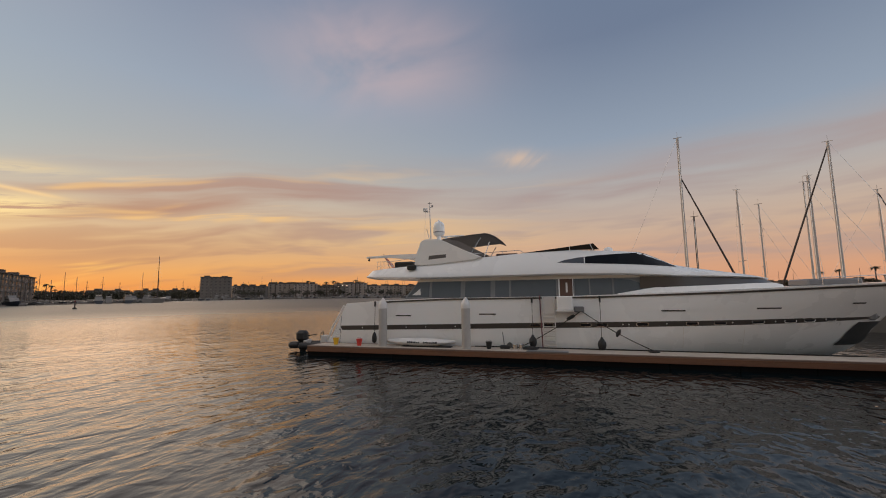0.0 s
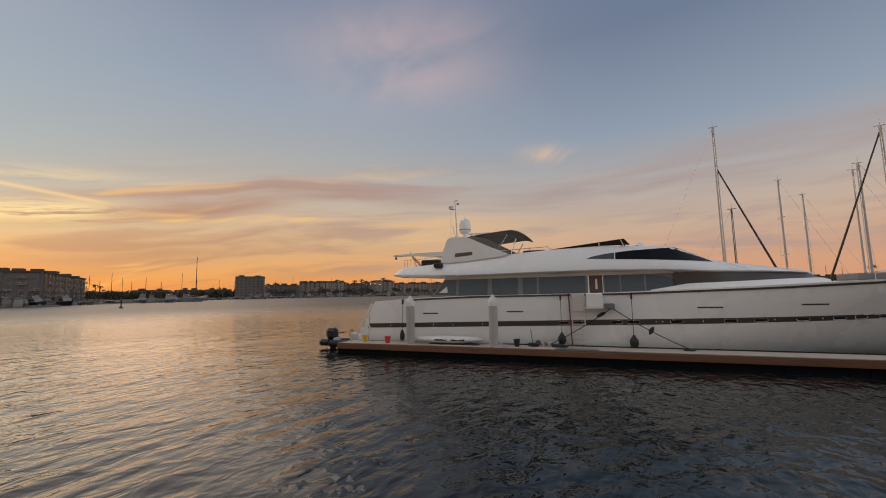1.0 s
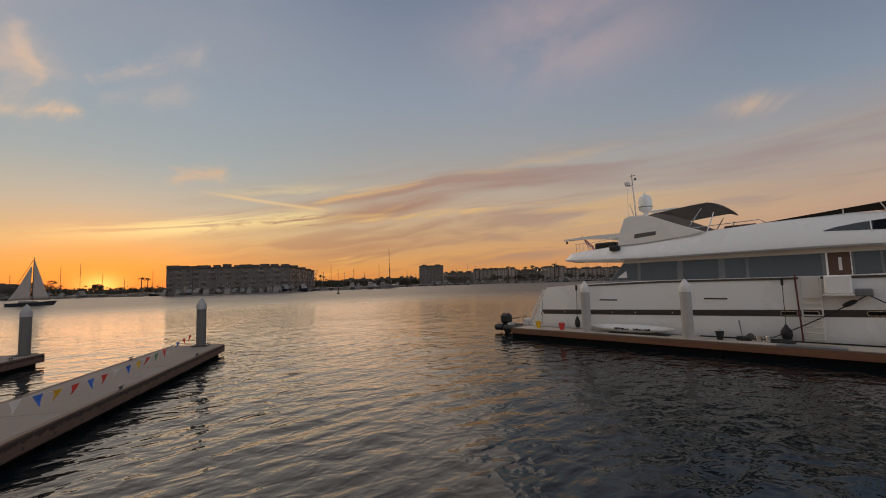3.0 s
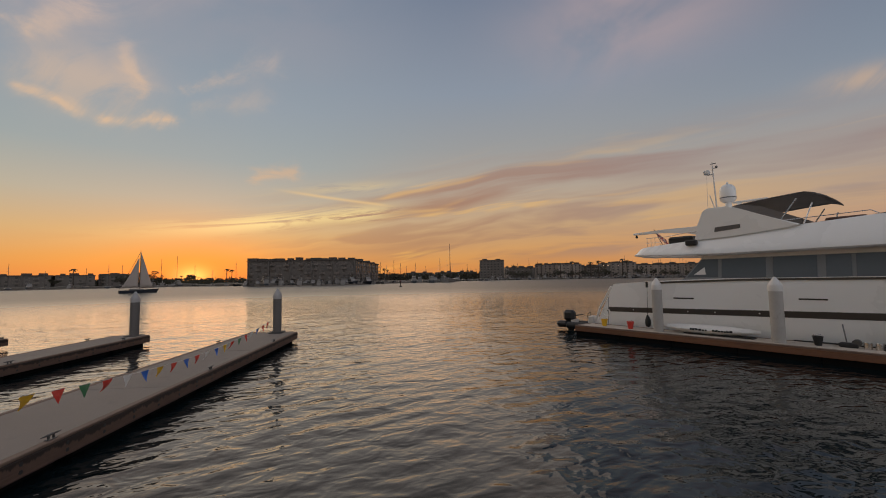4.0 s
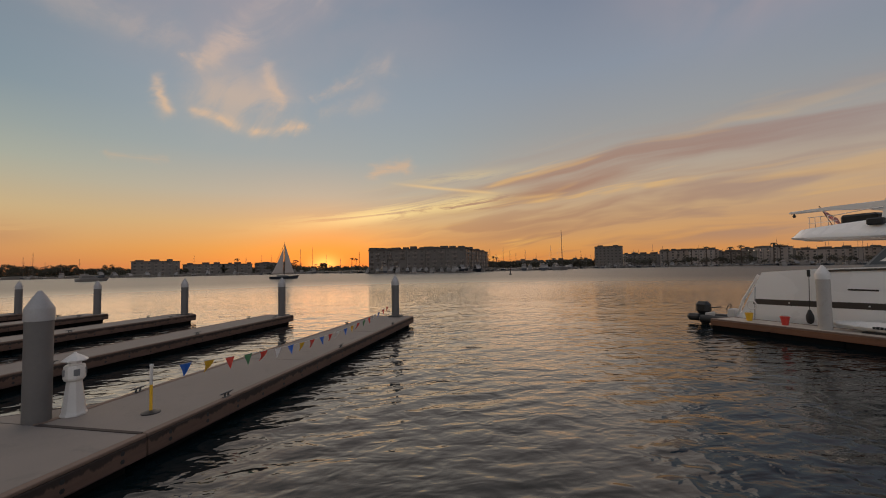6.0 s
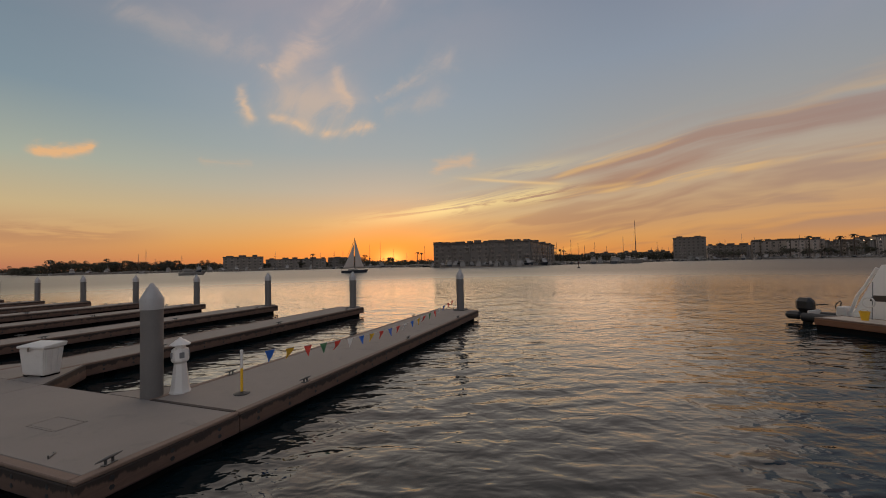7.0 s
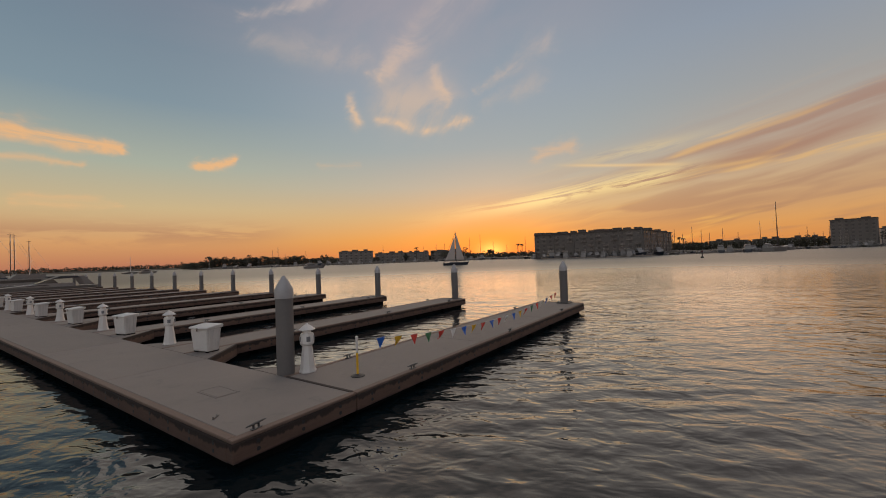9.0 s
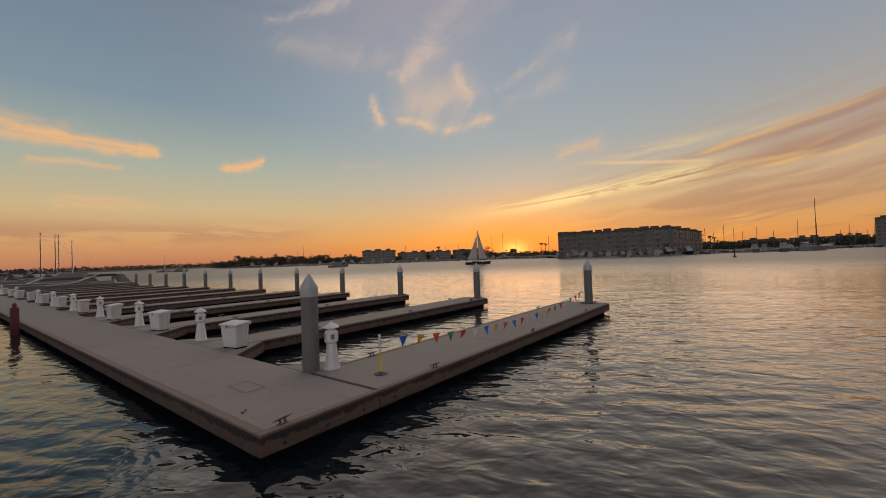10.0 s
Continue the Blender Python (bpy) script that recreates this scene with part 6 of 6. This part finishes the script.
oaks = [make_tree(at(104.5, 500, 1.5), 12.0, 7.0, "broad dark tree on the far shore", 1), make_tree(at(100.0, 505, 1.5), 13.5, 8.0, "broad dark tree on the far shore", 2), make_tree(at(68.0, 430, 1.5), 9.0, 4.5, "round dark tree against the sunset", 3), make_tree(at(95.0, 500, 1.5), 10.0, 8.5, "broad dark tree on the far shore", 4)]
rng = random.Random(8)
a = 90.0
while a < 107.6:
    a += rng.uniform(0.5, 0.95)
    top = curve(a, (90, 0.72), (94, 0.85), (97, 0.95), (100, 1.05), (104, 1.0), (106, 0.72), (108, 0.45))
    s = top * rng.uniform(0.82, 1.1)
    ob = copy_thing(rng.choice(oaks), at(a, 490 + rng.uniform(0, 40), 1.4, rng.uniform(0, 360)))
    ob.scale = (s, s, s)
for a, r, s in ((72.2, 425, 0.95), (73.4, 430, 0.9), (74.5, 420, 0.8), (70.6, 435, 0.55), (66.2, 430, 0.5), (65.0, 430, 0.55), (63.6, 425, 0.6), (69.3, 430, 0.5), (71.4, 430, 0.7), (44.9, 430, 0.8), (43.2, 470, 0.7), (39.0, 520, 0.9), (33.0, 520, 0.9), (31.6, 500, 0.8), (26.9, 470, 0.8), (-40.5, 440, 1.0), (-46.8, 440, 1.1), (-50, 430, 0.9), (-38.0, 450, 0.9), (18.6, 460, 0.7), (14.0, 470, 0.9), (84.0, 432, 0.6), (80, 430, 0.7)):
    ob = copy_thing(rng.choice(oaks), at(a, r, 1.3, rng.uniform(0, 360)))
    ob.scale = (s, s, s)
for k in range(26):
    s = rng.uniform(0.45, 0.85)
    ob = copy_thing(rng.choice(oaks), at(0.5 + 1.02 * k + rng.uniform(-0.4, 0.4), 452 + rng.uniform(-5, 12), 1.3, rng.uniform(0, 360)))
    ob.scale = (s, s, s)
palm = make_palm(at(44.4, 330, 1.0), 10.5, 3)
for a, r, s in ((44.0, 335, 0.92), (43.7, 340, 0.72), (64.2, 400, 1.25), (63.7, 402, 1.2), (78.5, 410, 1.3), (69.0, 410, 0.75), (70.9, 405, 0.8), (26.2, 440, 1.35), (22.4, 440, 1.5), (19.9, 440, 1.45), (18.4, 440, 1.6), (16.0, 440, 1.5), (12.2, 440, 1.7), (11.6, 440, 1.55), (15.1, 440, 1.6), (-44.5, 430, 1.6), (-43.0, 430, 1.5), (-47, 430, 1.7), (67.2, 410, 0.6)):
    ob = copy_thing(palm, at(a, r, 1.0, rng.uniform(0, 360)))
    ob.scale = (s, s, s)

# wooded breakwater and low hills far off
woods = bmesh.new()
rng = random.Random(21)
for k in range(230):
    a = 106.5 + 24 * k / 230
    c = polar(a, 940 + rng.uniform(0, 60), 2.0)
    leaf_ball(woods, c + Vector((0, 0, 1.5)), (5, 5, rng.uniform(4.0, 8.0)), 26, 1.7, rng)
tagged(part("far_woods", woods, LEAF), "low dark line of trees along the breakwater", "woods", kind="stuff")
scrub = bmesh.new()
for k in range(330):
    a = 0 + 93 * k / 330
    c = polar(a, 560 + rng.uniform(0, 60), 2.0)
    leaf_ball(scrub, c + Vector((0, 0, 2.0)), (5, 5, rng.uniform(3, 6.0)), 16, 1.5, rng)
tagged(part("far_woods", scrub, LEAF), "low dark line of trees behind the shore houses", "woods", kind="stuff")
wood_belt = bmesh.new()
for k in range(260):
    a = 89.4 + 18.2 * k / 260
    c = polar(a, 500 + rng.uniform(0, 50), 1.5)
    tall = curve(a, (89, 3.0), (93, 3.5), (97, 4.5), (102, 5.2), (105, 4.6), (107.6, 2.4)) * rng.uniform(0.75, 1.15)
    leaf_ball(wood_belt, c + Vector((0, 0, tall * 0.75)), (4, 4, tall), 36, 0.9, rng)
for k in range(300):
    a = 61.0 + 30 * k / 300
    c = polar(a, 455 + rng.uniform(0, 40), 1.5)
    tall = curve(a, (61, 3.0), (66, 2.6), (69, 2.8), (72, 4.0), (75, 3.4), (80, 3.0), (91, 3.2)) * rng.uniform(0.8, 1.15)
    leaf_ball(wood_belt, c + Vector((0, 0, tall * 0.7)), (4, 4, tall), 30, 1.0, rng)
for k in range(230):
    a = 29.5 + 16.5 * k / 230
    c = polar(a, 478 + rng.uniform(0, 14), 1.5)
    tall = 4.6 * rng.uniform(0.85, 1.1)
    leaf_ball(wood_belt, c + Vector((0, 0, tall * 0.75)), (4, 3, tall), 34, 1.0, rng)
tagged(part("far_woods", wood_belt, LEAF), "dense dark belt of trees on the far shore", "woods", kind="stuff")
def street_lamp(az, r, height):
    l = thing("street_lamp", at(az, r, 1.2), "small lit street lamp on the far shore", "street lamp", "far shore lamps")
    part("post", rod((0, 0, -0.5), (0, 0, height), 0.09), IRON, l)
    part("arm", rod((0, 0, height), (0, -0.7, height + 0.1), 0.06), IRON, l)
    part("globe", lathe([(0.06, -0.25), (0.26, -0.1), (0.26, 0.1), (0.06, 0.25)], 10, Matrix.Translation((0, -0.7, height + 0.1))), LAMP, l, "glowing warm globe", smooth=True)


for az, r, h in ((14.4, 455, 12.0), (13.9, 455, 12.2), (13.3, 455, 12.4), (12.6, 455, 11.6)):
    street_lamp(az, r, h)
# long low floats along the far shore
for k, (a, b) in enumerate(((12, 24), (36, 45), (47, 61), (64, 74), (76, 90), (92, 104))):
    rows = []
    for i in range(13):
        t = a + (b - a) * i / 12
        r = shore_at(t) - 26
        rows.append([polar(t, r, -0.3), polar(t, r, 0.55), polar(t, r + 3, 0.55), polar(t, r + 3, -0.3)])
    f = part("far_float", grid(rows), CONCRETE)
    tagged(f, "long low floating dock along the far shore", "dock", "far docks")
